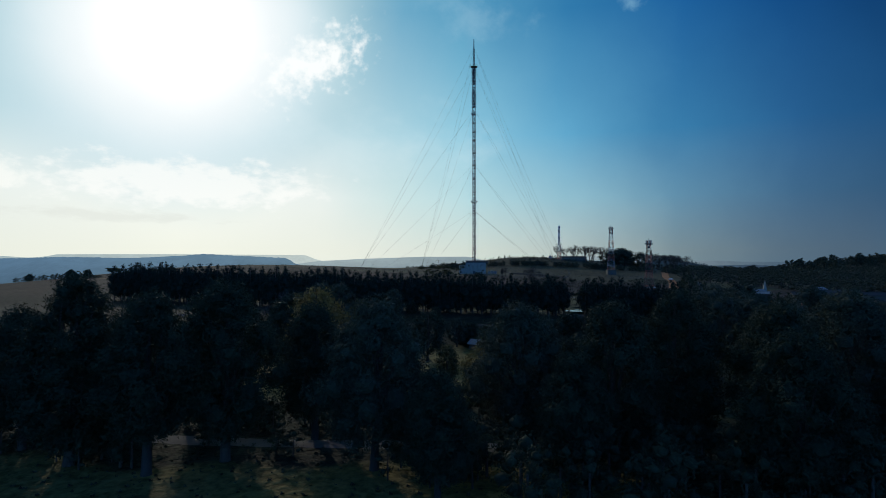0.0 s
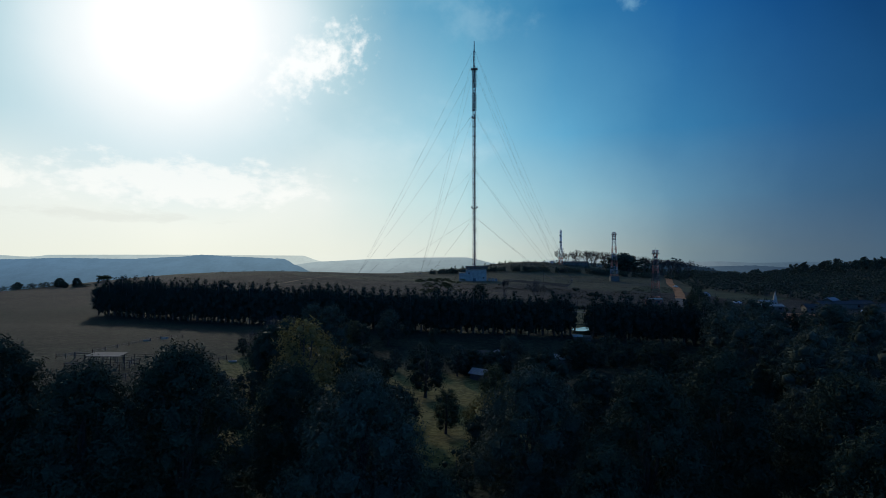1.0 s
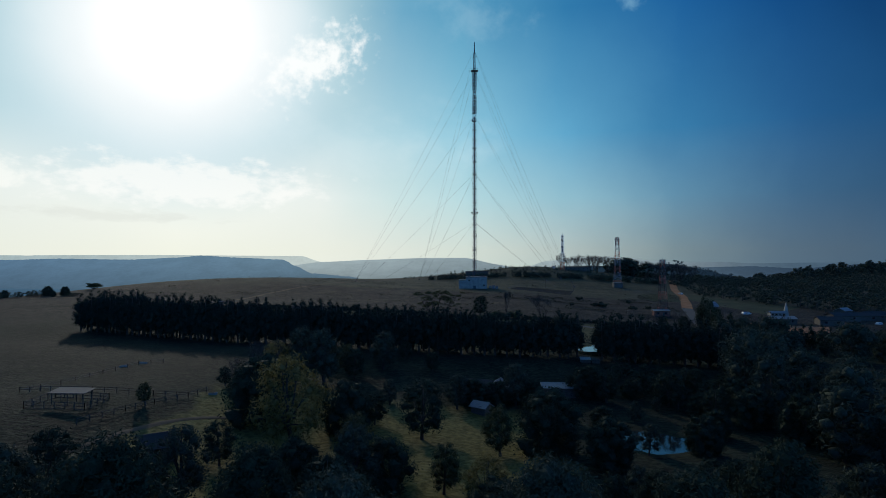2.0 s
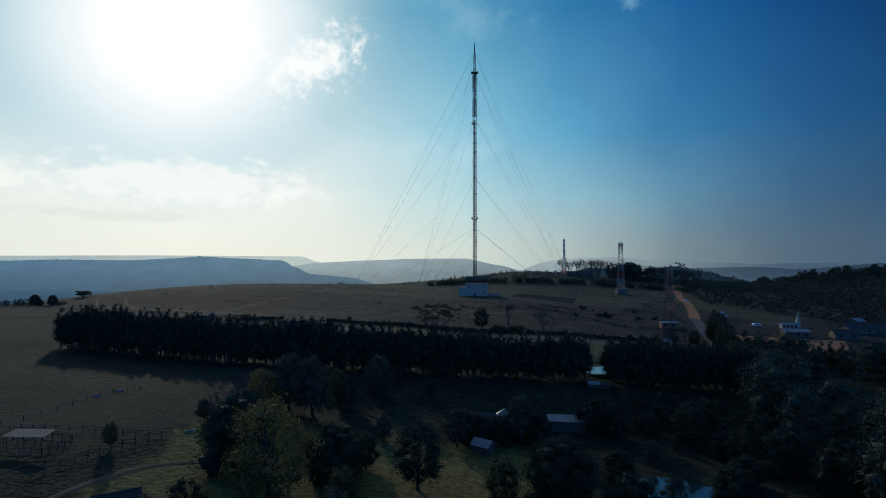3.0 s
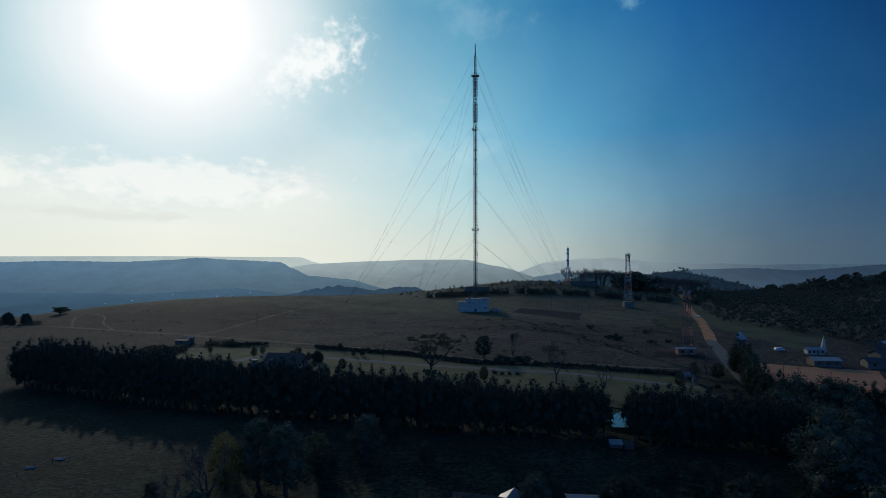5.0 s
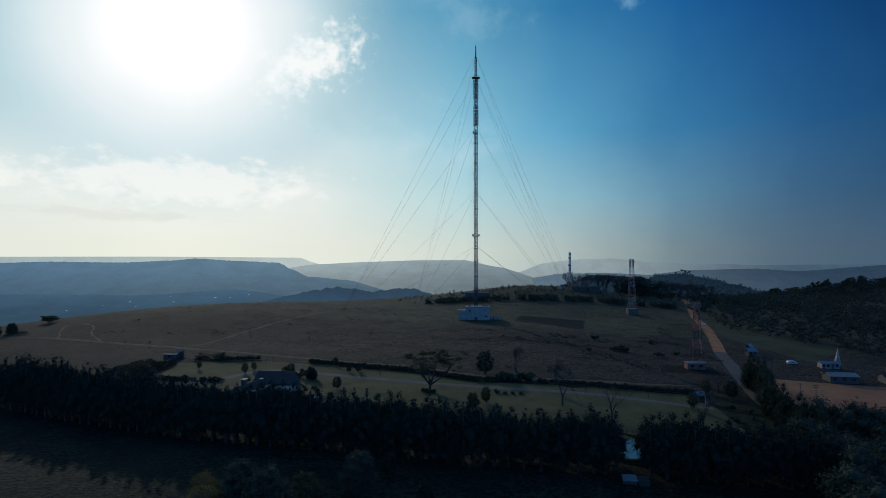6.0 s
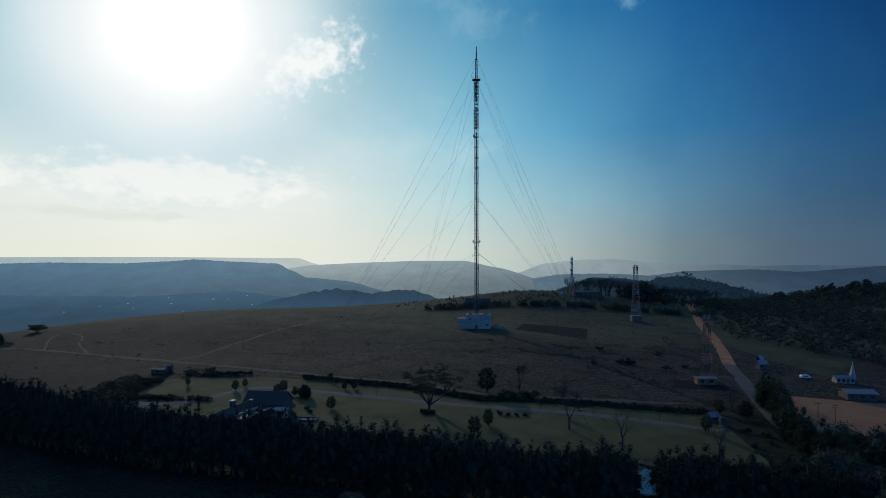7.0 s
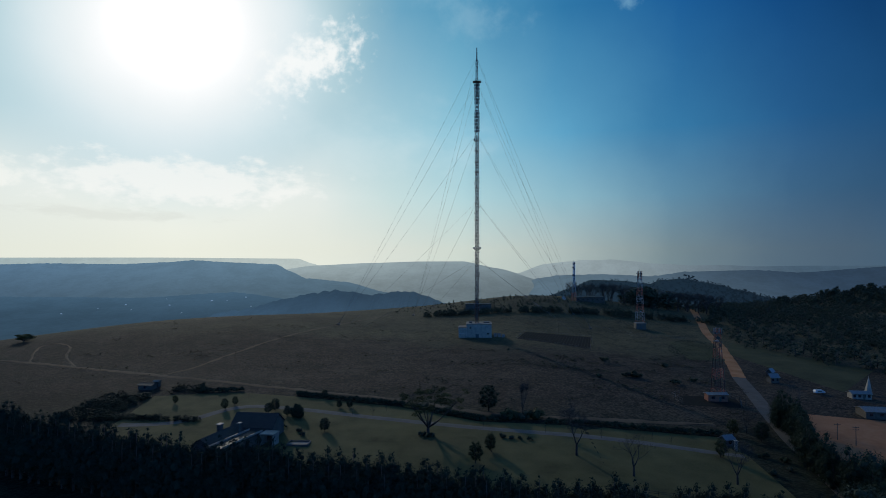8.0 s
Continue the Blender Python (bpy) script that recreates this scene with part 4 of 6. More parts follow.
# roadside cypress row
for i in range(19):
    s = i / 18
    x, y = 112.5 - 18.5 * s + 2.5 * math.sin(9 * s), -176 - 86 * s
    cypresses.put(x + rng.uniform(-1, 1), y, 14.5 - 1.5 * s + rng.uniform(-1, 1), "cypresses of the roadside row")
for i in range(17):
    s = i / 16
    cypresses.put(111 + 54 * s, -230 - 7 * s + rng.uniform(-1, 1), 9 + rng.uniform(-1, 1.5), "dark trees beyond the red field")
# wooded valley and ridges to the east
valley, rim = [], []
while len(valley) < 2000:
    x, y = rng.uniform(170, 640), rng.uniform(-95, 560)
    edge = between(y, (-95, -84, -55, -8, 94, 300, 640), (224, 216, 194, 178, 196, 268, 387))
    glade = hump(x, y, 420, 241, 26, 18) > 0.4 or hump(x, y, 335, 122, 16, 10) > 0.4
    if x < edge or glade or x > 262 + (y + 120) * 0.75 + 60:
        continue
    valley.append((x, y, rng.uniform(6, 10.5) * (0.6 if x < edge + 9 else 1.0)))
# valley and ridge woods: haze put in through the brighter leaf colour
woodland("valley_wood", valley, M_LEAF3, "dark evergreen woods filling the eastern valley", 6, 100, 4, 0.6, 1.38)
while len(rim) < 130:
    x, y = rng.uniform(395, 900), rng.uniform(380, 560)
    if abs(y - 300 - 0.33 * (x - 200)) < 60:
        rim.append((x, y, rng.uniform(11, 16)))
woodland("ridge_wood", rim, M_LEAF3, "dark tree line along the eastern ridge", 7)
# knoll: scrub belt below the towers
scrub = []
for i in range(460):
    x = rng.uniform(-45, 205)
    if x > 20 and math.sin(0.41 * x) + math.sin(0.173 * x + 1.0) > 0.75:
        continue
    scrub.append((x, 126 + 0.05 * (x - 40) + rng.uniform(-6, 6) - 0.0012 * (x - 60) ** 2, rng.uniform(3.0, 6.0)))
for i in range(170):
    scrub.append((rng.uniform(-30, 170), rng.uniform(136, 205), rng.uniform(1.6, 4.2)))
# scrub and knoll trees take the same haze-lifting leaf colour
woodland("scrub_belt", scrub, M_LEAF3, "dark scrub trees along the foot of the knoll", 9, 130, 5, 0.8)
# winter trees and dark evergreens on the knoll, thinning towards the road
for i in range(44):
    x, y = 100 + 3.4 * i + rng.uniform(-2, 2), rng.uniform(194, 226)
    if 152 < x < 190 and rng.random() < 0.6:
        continue
    fans.put(x, y, min(20, max(9, rng.uniform(26, 30.5) - land(x, y))), "winter trees on the knoll")
knoll = []
for i in range(34):
    x, y = rng.gauss(171, 9), rng.uniform(192, 212)
    knoll.append((x, y, max(8, rng.uniform(22, 28) - land(x, y))))
for i in range(80):
    x, y = rng.uniform(182, 262), rng.uniform(170, 240)
    if x > 216 + (y - 165) * 0.33:
        knoll.append((x, y, rng.uniform(5, 10)))
    else:
        knoll.append((x - 24, y + 20, rng.uniform(3, 7)))
knoll += [(x, y, h, land(x, y) - 0.3 * h) for x, y, h in ((rng.uniform(-75, 112), rng.uniform(140, 232), rng.uniform(1.2, 2.6)) for i in range(150))]
knoll += [(rng.uniform(184, 238), rng.uniform(226, 248), rng.uniform(5, 9)) for i in range(40)]
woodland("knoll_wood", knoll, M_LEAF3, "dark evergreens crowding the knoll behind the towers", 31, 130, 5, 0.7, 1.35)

fans.put(-52.5, -327, 12.5, "winter trees of the garden")
fans.put(-57, -333, 9, "winter trees of the garden")
# trees of the lawn
acacia = umbrella_tree(91, 15.5, 12.5)
acacia.matrix_world = at_land(-18, -206)
mid.put(3.3, -178.4, 10.5, "lawn trees", 0)
bares.put(15.8, -185, 13.5, "leafless lawn trees", 2)
bares.put(28.9, -223.4, 16, "leafless lawn trees", 0)
bares.put(42.7, -236.3, 12.5, "leafless lawn trees", 1)
bares.put(71.7, -235.3, 13, "leafless lawn trees", 0)
bares.put(96, -187, 9, "leafless lawn trees", 1)
for x, y, h, k in ((-53.5, -205.5, 5.0, 0), (-66, -192, 4.5, 0), (-68, -189.5, 5.0, 4), (-72, -188.5, 4.0, 0), (-80, -186, 4.2, 0), (-78.5, -183, 5.0, 0), (-98, -183, 4.6, 3), (-96.5, -177.5, 3.8, 3), (3, -222, 6, 3), (-2, -231, 6.5, 3),
                   (-121, -177, 3.5, 3), (-64, -164.5, 3.8, 0), (-51, -177, 3.5, 0), (-55, -177, 3.2, 0), (75.5, -214.6, 6, 3), (97, -196, 7, 0), (90, -190, 6, 3)):
    mid.put(x, y, h, "small trees of the house garden", k)
for x, y, h in ((11.4, -187.5, 4), (19.7, -187, 4.2), (15, -188, 3.5), (7.2, -209, 1.8), (10, -209.8, 1.5), (12.7, -210.3, 1.5), (16, -211, 1.3), (-19.5, -208, 1.9), (-16.5, -208.6, 1.7), (-18, -209.5, 1.5), (-62, -206, 1.5), (-60, -210, 1.6), (-74, -205, 1.4), (-69, -202, 1.5), (90, -212, 2), (95, -215, 1.8), (93, -222, 1.6), (86, -226, 1.8)):
    garden_shrubs.put(x, y, h, "garden shrubs")
for x, y in ((-40, -187), (-36, -180.4), (-95, -167), (-93, -163), (-22, -189.5), (1, -197), (-48, -185.5), (22, -203), (40, -206.5), (52, -207.5), (58, -202), (63, -206), (30, -199)):
    saplings.put(x, y, 3.2, "staked saplings along the drive")
bank_of_bushes = [(x, y, h, land(x, y) - 0.25 * h) for x, y, h in (
    [(rng.uniform(-138, -101), -197 + rng.uniform(-1.6, 1.6), rng.uniform(1.6, 3.0)) for i in range(90)]
    + [(rng.uniform(-156, -136), rng.uniform(-199, -168), rng.uniform(1.8, 4.2)) for i in range(190)]
    + [(rng.uniform(-131, -116), rng.uniform(-163, -154), rng.uniform(2.0, 4.0)) for i in range(26)])]
woodland("garden_thicket", bank_of_bushes, M_SCRUB, "dark bushy banks at the edge of the house garden", 36, 220, 5, 0.46, 1.6)
for x, y, h in ((-300, -76, 7), (-282, -84, 6.5), (-287, -88, 4), (-340, -66, 6)):
    mid.put(x, y, h, "trees on the western shoulder", 4)
shoulder_tree = umbrella_tree(93, 4.6, 5.2)
shoulder_tree.matrix_world = at_land(-287, -46)
shoulder = [(rng.uniform(-345, -305), rng.uniform(-80, -70), rng.uniform(3, 5)) for i in range(26)] + [(rng.uniform(-276, -266), rng.uniform(-94, -90), rng.uniform(2, 3)) for i in range(10)]
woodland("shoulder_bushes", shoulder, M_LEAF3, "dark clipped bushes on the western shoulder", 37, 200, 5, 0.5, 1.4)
# hedge along the foot of the hill
hedge_line = [(-117, -160.5), (-101, -156.5), None, (-76, -161), (-33, -172), (0, -190), (12, -189), None, (24, -192), (52, -192), (86, -191)]
for a, b in zip(hedge_line, hedge_line[1:]):
    if a is None or b is None:
        continue
    n = int(math.hypot(b[0] - a[0], b[1] - a[1]) / 1.5)
    for i in range(n):
        s = i / n
        garden_shrubs.put(a[0] + (b[0] - a[0]) * s, a[1] + (b[1] - a[1]) * s + rng.uniform(-0.3, 0.3), rng.uniform(1.7, 2.4), "shrubs of the long hedge", 0)
# scrub on the hill
for x, y, h in ((94, -114.5, 3), (97, -114, 2.6), (105.6, -108, 2.8), (77.8, -103.6, 3.8), (81, -104, 3), (74, -104, 2.6), (59.4, -111, 2.3), (102.6, -74, 3), (72, -66.7, 3.2)):
    shrubs.put(x, y, h, "scrub bushes on the hill")
low_scrub = []
while len(low_scrub) < 2300:
    x, y = rng.uniform(-230, 125), rng.uniform(-165, 60)
    thick = noise.noise(Vector((x * 0.018, y * 0.05, 7.0))) + 0.5 * noise.noise(Vector((x * 0.06, y * 0.12, 2.0)))
    belt_of_scrub = sstep(-60, 40, x) * sstep(-20, -70, y)
    if abs(x - 103) < 22 and abs(y + 140) < 18 or thick < 0.12 or rng.random() > 0.16 + 0.84 * belt_of_scrub or abs(x - 40) < 50 and y > -50 and y < 40:
        continue
    h = rng.uniform(0.6, 1.6) if rng.random() < 0.85 else rng.uniform(1.6, 2.8)
    low_scrub.append((x, y, h, land(x, y) - 0.35 * h))
woodland("hill_scrub", low_scrub, M_SCRUB, "low dry scrub scattered over the hill", 33, 50, 2, 0.75, 1.7)

# ---- masts and towers ----
def lattice(h0, h1, w0, w1, bay, leg, brace):
    """Four legs with rings and crossed braces between two heights; the width goes from w0 to w1."""
    bm = bmesh.new()
    n = max(1, round((h1 - h0) / bay))
    corner = lambda s, k: Vector((((-1, 1, 1, -1)[k]) * (w0 + (w1 - w0) * s) / 2, ((-1, -1, 1, 1)[k]) * (w0 + (w1 - w0) * s) / 2, h0 + (h1 - h0) * s))
    for k in range(4):
        add_bar(bm, corner(0, k), corner(1, k), leg, 4)
    for i in range(n):
        a, b = i / n, (i + 1) / n
        for k in range(4):
            q = (k + 1) % 4
            add_bar(bm, corner(b, k), corner(b, q), brace, 3)
            add_bar(bm, corner(a, k), corner(b, q), brace, 3)
            if i % 2:
                add_bar(bm, corner(a, q), corner(b, k), brace, 3)
    return bm


def drum(r, depth):
    """A microwave antenna: a shallow drum with a rounded rim, looking along -y."""
    bm = bmesh.new()
    rings = [(0.3 * r, depth), (0.8 * r, depth), (r, depth * 0.7), (r, 0.06), (r * 0.94, 0.0)]
    loops = [[bm.verts.new((math.cos(a) * rr, y, math.sin(a) * rr)) for a in (2 * math.pi * i / 14 for i in range(14))] for rr, y in rings]
    for p, q in zip(loops, loops[1:]):
        for i in range(14):
            bm.faces.new((p[i], p[(i + 1) % 14], q[(i + 1) % 14], q[i]))
    bm.faces.new(loops[0])
    bm.faces.new(loops[-1][::-1])
    bmesh.ops.recalc_face_normals(bm, faces=bm.faces[:])
    return bm


def put_part(name, bm, mat, parent, m, label=""):
    ob = part(name, bm, mat, parent, label)
    ob.matrix_local = m
    return ob


def deck(w, z, t=0.18, rail=1.1):
    """A square platform with a handrail."""
    bm = bmesh.new()
    add_box(bm, -w / 2, w / 2, -w / 2, w / 2, z, z + t)
    pts = [(-w / 2, -w / 2), (w / 2, -w / 2), (w / 2, w / 2), (-w / 2, w / 2)]
    for (ax, ay), (bx, by) in zip(pts, pts[1:] + pts[:1]):
        for s in (0.5, 1.0):
            add_bar(bm, (ax, ay, z + t + rail * s), (bx, by, z + t + rail * s), 0.05, 4)
        for s in (0, 0.33, 0.67):
            x, y = ax + (bx - ax) * s, ay + (by - ay) * s
            add_bar(bm, (x, y, z + t), (x, y, z + t + rail), 0.05, 4)
    return bm


def build_mast():
    base = 9.6
    mast = thing("radio_mast", pose(0, 0, base), "tall guyed lattice radio mast on a transmitter building", "mast")
    top = lambda z: z - base
    edge = [9.6, 24, 42, 60, 78, 96, 114, 128, 140]
    for i, (a, b) in enumerate(zip(edge, edge[1:])):
        part("lattice_section", lattice(top(a), top(b), 2.4, 2.4, 2.4, 0.20, 0.09), M_RUST if i == 0 else M_STEEL, mast, "faded red lattice section" if i == 0 else "")
    part("upper_lattice", lattice(top(140), top(176), 2.5, 2.5, 2.0, 0.21, 0.10), M_STEEL, mast)
    part("spine", lattice(top(176.5), top(191), 1.5, 1.3, 1.3, 0.16, 0.09), M_STEEL, mast)
    part("top_pole", bar((0, 0, top(190.5)), (0, 0, top(200)), 0.5, 8, 0.3), M_DARKMETAL, mast)
    part("platform", deck(5.6, top(176)), M_DARKMETAL, mast)
    part("platform", deck(4.6, top(60), 0.15, 0.8), M_DARKMETAL, mast)
    for z in (20, 31, 42, 51, 69, 80, 92, 102, 113, 120, 128, 135):
        part("platform", deck(3.2, top(z), 0.15, 0.6), M_DARKMETAL, mast)
    for i in range(10):
        part("dipole", bar((-1.0, -0.2, top(178.2 + 1.25 * i)), (1.0, -0.2, top(178.2 + 1.25 * i)), 0.09, 5), M_DARKMETAL, mast)
    rg = random.Random(17)
    for i in range(14):
        z = 142.0 + 2.45 * i
        for k in range(4):
            if i in (6, 7) and k != 2:
                continue
            put_part("antenna_panel", box(-0.75, 0.75, -0.2, 0.2, -0.6, 0.6, 0.06), M_DARKMETAL, mast, pose(0, 0, top(z), 0, 0, 90 * k) @ pose(rg.uniform(-0.2, 0.2), -1.75, 0))
    for i in range(34):
        z = rg.uniform(13, 110)
        k = rg.choice((0, 1, 1, 3, 3, 2))
        r = rg.choice((0.3, 0.4, 0.55))
        put_part("dish", drum(r, 0.5), M_DISH if i % 3 else M_DARKMETAL, mast, pose(0, 0, top(z), 0, 0, 90 * k) @ pose(rg.uniform(-0.9, 0.9), -1.75, 0))
    for x in (-2.2, 2.2):
        put_part("dish", drum(0.75, 0.6), M_DISH, mast, pose(x, -1.2, top(61.2)))
    put_part("dish", drum(1.0, 0.7), M_DARKMETAL, mast, pose(-1.9, -0.6, top(136), 0, 0, -60))
    part("ladder", lattice(top(10), top(139), 0.6, 0.6, 1.5, 0.1, 0.06), M_STEEL, mast).location = (0, 0.6, 0)
    part("cable_tray", box(-0.28, 0.28, -0.2, 0.2, top(10), top(139)), M_STEEL, mast, "dark bundle of feeder cables")
    anchors = ((-104, 34), (-56, 118), (90, 66), (86, 122))
    for z, near in ((191, 1.0), (174, 1.0), (139, 1.0), (92, 0.92), (53, 0.8)):
        for ax, ay in anchors:
            x, y = ax * near, ay * near
            end = Vector((x, y, land(x, y) + 0.5 - base))
            start = Vector((x, y, 0)).normalized() * 1.3 + Vector((0, 0, top(z)))
            pts = [start.lerp(end, s / 10) - Vector((0, 0, 2.2 * math.sin(math.pi * s / 10) * z / 190)) for s in range(11)]
            verts, faces = [], []
            add_tube(verts, faces, pts, [0.06] * 11, 4)
            mesh_part("guy_wire", wood_mesh("guy_wire", verts, faces), M_WIRE, mast, "thin steel guy wire")
    for ax, ay in anchors:
        block = thing("guy_anchor", at_land(ax, ay), "concrete guy anchor block in the grass", "anchor", "guy anchors of the mast")
        part("block", box(-1, 1, -1, 1, -0.4, 0.9, 0.1), M_STONE, block)


def tower(name, x, y, h, w0, w1, label, bands, dishes, seed, panels=0, pole=0.0, pale=None):
    """A free-standing lattice tower in painted bands, with antennas on it."""
    rg = random.Random(seed)
    ob = thing(name, at_land(x, y, sink=0.1), label, "tower", "smaller towers by the mast")
    for i in range(bands):
        a, b = i / bands, (i + 1) / bands
        part("lattice_section", lattice(h * a, h * b, w0 + (w1 - w0) * a, w0 + (w1 - w0) * b, max(1.4, h / 18), 0.15, 0.065), M_RED if i % 2 == 0 else (pale or M_TPALE), ob)
    for i in range(4):
        part("footing", box(-0.5, 0.5, -0.5, 0.5, -0.5, 0.3, 0.05), M_STONE, ob).location = ((-1, 1, 1, -1)[i] * w0 / 2, (-1, -1, 1, 1)[i] * w0 / 2, 0)
    for z, r, k in dishes:
        w = w0 + (w1 - w0) * z / h
        put_part("dish", drum(r, r * 0.8), M_DISH if rg.random() < 0.6 else M_DARKMETAL, ob, pose(0, 0, z, 0, 0, k) @ pose(rg.uniform(-0.3, 0.3), -w / 2 - 0.5, 0))
    for i in range(panels):
        z = h - 0.9 - 2.6 * (i // 6)
        put_part("antenna_panel", box(-0.18, 0.18, -0.1, 0.1, -1.1, 1.1, 0.03), M_TPALE, ob, pose(0, 0, z, 0, 0, 60 * (i % 6)) @ pose(0, -w1 / 2 - 0.8, 0))
    if panels:
        part("platform", deck(w1 + 1.8, h - 2.4, 0.12, 0.7), M_DARKMETAL, ob)
    if pole:
        part("top_pole", bar((0, 0, h - 0.5), (0, 0, h + pole), 0.1, 6, 0.05), M_DARKMETAL, ob)
    return ob


build_mast()
tw = tower("radio_tower", 96, 178, 17, 4.2, 3.0, "short lattice tower carrying a white antenna pole", 2, [(15, 0.9, 20), (13, 0.7, 200)], 3)
part("platform", deck(5.4, 17.0), M_DARKMETAL, tw)
part("upper_lattice", lattice(17.1, 38.5, 1.7, 1.5, 1.6, 0.24, 0.13), M_TOWERWHITE, tw, "slim white lattice pole")
part("top_pole", bar((0, 0, 38), (0, 0, 40.5), 0.12, 6), M_DARKMETAL, tw)
for z, r, k in ((37, 0.8, 60), (36.5, 0.7, -40), (33, 1.15, -80), (31.5, 0.8, 30), (25.5, 1.3, -70), (25, 0.9, 60), (22, 0.9, 20), (20, 0.7, -30), (28, 0.6, 80)):
    put_part("dish", drum(r, r * 0.8), M_DARKMETAL, tw, pose(0, 0, z, 0, 0, k) @ pose(0, -1.1, 0))
tower("radio_tower", 131, 75, 46, 6.4, 2.2, "red and white tapering lattice tower with many antennas", 7, [(z, 0.55, k) for z, k in ((24, 0), (24, 90), (26, 180), (22, 270), (20, 40), (14, 0), (14.5, 70), (13.6, -70), (30, 20), (10, 30), (27, -50))], 4, 18, 2.0)
tower("radio_tower", 104.6, -141, 31, 4.6, 1.7, "orange red lattice tower beside a brick equipment hut", 7, [(27, 0.7, -20), (25, 0.5, 60), (23.5, 0.8, 80), (21, 0.7, 70), (29, 0.6, -80)], 5, 6, 1.5, M_RUST)


# ---- buildings ----
def window(parent, x, z, w, h, y, out=-1):
    """A framed window in a wall that faces -y, its pane set back."""
    f = bmesh.new()
    for a in ((x - w / 2 - 0.07, x - w / 2, z - h / 2 - 0.07, z + h / 2 + 0.07), (x + w / 2, x + w / 2 + 0.07, z - h / 2 - 0.07, z + h / 2 + 0.07),
              (x - w / 2, x + w / 2, z + h / 2, z + h / 2 + 0.07), (x - w / 2, x + w / 2, z - h / 2 - 0.07, z - h / 2)):
        add_box(f, a[0], a[1], y - 0.06, y + 0.02, a[2], a[3])
    win = part("window", f, M_WOOD, parent, "dark framed window")
    part("pane", box(x - w / 2, x + w / 2, y - 0.025, y + 0.015, z - h / 2, z + h / 2), M_WINDOW, win)
    return win


def roof_slab(bm, w, y0, z0, y1, z1, t, over, ribs=0):
    """One sloping side of a roof, from the eave (y0, z0) up to the ridge (y1, z1), with raised ribs."""
    n = Vector((0, z0 - z1, y1 - y0)).normalized()
    if n.z < 0:
        n = -n
    a, b = Vector((0, y0, z0)), Vector((0, y1, z1))
    lo = a + (a - b).normalized() * over
    waves = max(1, ribs * 2)
    top, under = [], []
    for i in range(waves + 1):
        x = -w / 2 - over + (w + 2 * over) * i / waves
        lift = n * (t + (0.05 if ribs and i % 2 else 0.0))
        top.append([bm.verts.new(Vector((x, p.y, p.z)) + lift) for p in (lo, b)])
        if i in (0, waves):
            under.append([bm.verts.new(Vector((x, p.y, p.z))) for p in (lo, b)])
    for p, q in zip(top, top[1:]):
        bm.faces.new((p[0], q[0], q[1], p[1]))
    (a0, a1), (b0, b1) = under
    bm.faces.new((a0, a1, b1, b0))
    bm.faces.new((a0, top[0][0], top[0][1], a1))
    bm.faces.new((b0, b1, top[-1][1], top[-1][0]))
    bm.faces.new([a0, b0] + [p[0] for p in top[::-1]])
    bm.faces.new([b1, a1] + [p[1] for p in top])


def gable_house(name, x, y, turn, w, d, wall_h, rise, wall_mat, roof_mat, label, category="house", wins=3, chimney=None, group="", ribs=0, door=True, base=0.8, z=None):
    """A house with a ridge along its own x; the front looks along -y."""
    m = Matrix.Translation((x, y, land(x, y) if z is None else z)) @ Matrix.Rotation(radians(turn), 4, "Z")
    ob = thing(name, m, label, category, group)
    part("wall", prism([(-d / 2, -base), (d / 2, -base), (d / 2, wall_h), (0, wall_h + rise - 0.15), (-d / 2, wall_h)], -w / 2, w / 2), wall_mat, ob).rotation_euler = (0, 0, radians(90))
    for s in (-1, 1):
        bm = bmesh.new()
        roof_slab(bm, w, s * (d / 2 + 0.02), wall_h, 0, wall_h + rise, 0.14, 0.45, ribs)
        bmesh.ops.recalc_face_normals(bm, faces=bm.faces[:])
        part("roof", bm, roof_mat, ob)
    part("ridge_cap", bar((-w / 2 - 0.45, 0, wall_h + rise + 0.1), (w / 2 + 0.45, 0, wall_h + rise + 0.1), 0.12, 6), roof_mat, ob)
    for i in range(wins):
        window(ob, -w / 2 + w * (i + 0.5) / wins, wall_h * 0.58, min(1.3, w / wins * 0.5), 1.1, -d / 2)
    if door:
        dr = part("door", box(w * 0.06, w * 0.06 + 0.9, -d / 2 - 0.05, -d / 2 + 0.02, 0, 2.05), M_WOOD, ob, "plain timber door")
        part("door_handle", box(w * 0.06 + 0.75, w * 0.06 + 0.82, -d / 2 - 0.1, -d / 2 - 0.04, 1.0, 1.04), M_DARKMETAL, dr)
    if chimney:
        cx, cy, ch = chimney
        st = part("chimney", box(cx - 0.9, cx + 0.9, cy - 0.6, cy + 0.6, wall_h * 0.6, ch, 0.04), M_WALL, ob, "broad plastered chimney")
        part("chimney_cap", box(cx - 1.1, cx + 1.1, cy - 0.8, cy + 0.8, ch + 0.003, ch + 0.25, 0.03), M_WHITE, st)
    return ob


# transmitter building under the mast
tb = thing("transmitter_building", pose(0, 0, 0), "white flat-roofed transmitter building under the mast", "building")
part("wall", box(-7.2, 9.8, -5.6, 9.5, -0.8, 9.2, 0.05), M_WHITE, tb)
part("roof", box(-7.4, 10.0, -5.8, 9.7, 9.203, 9.55, 0.04), M_STONE, tb)
part("annex", box(-12.6, -7.203, -6.5, 5, -0.8, 7.0, 0.05), M_WHITE, tb, "lower white annex")
part("annex_roof", box(-12.8, -7.21, -6.7, 5.2, 7.003, 7.25, 0.04), M_STONE, tb)
part("porch", box(-12.4, -8.6, -8.6, -6.503, -0.8, 3.4, 0.05), M_WHITE, tb)
part("roof_unit", box(-5.5, -3.5, 0, 2, 9.553, 10.6, 0.05), M_STEEL, tb)
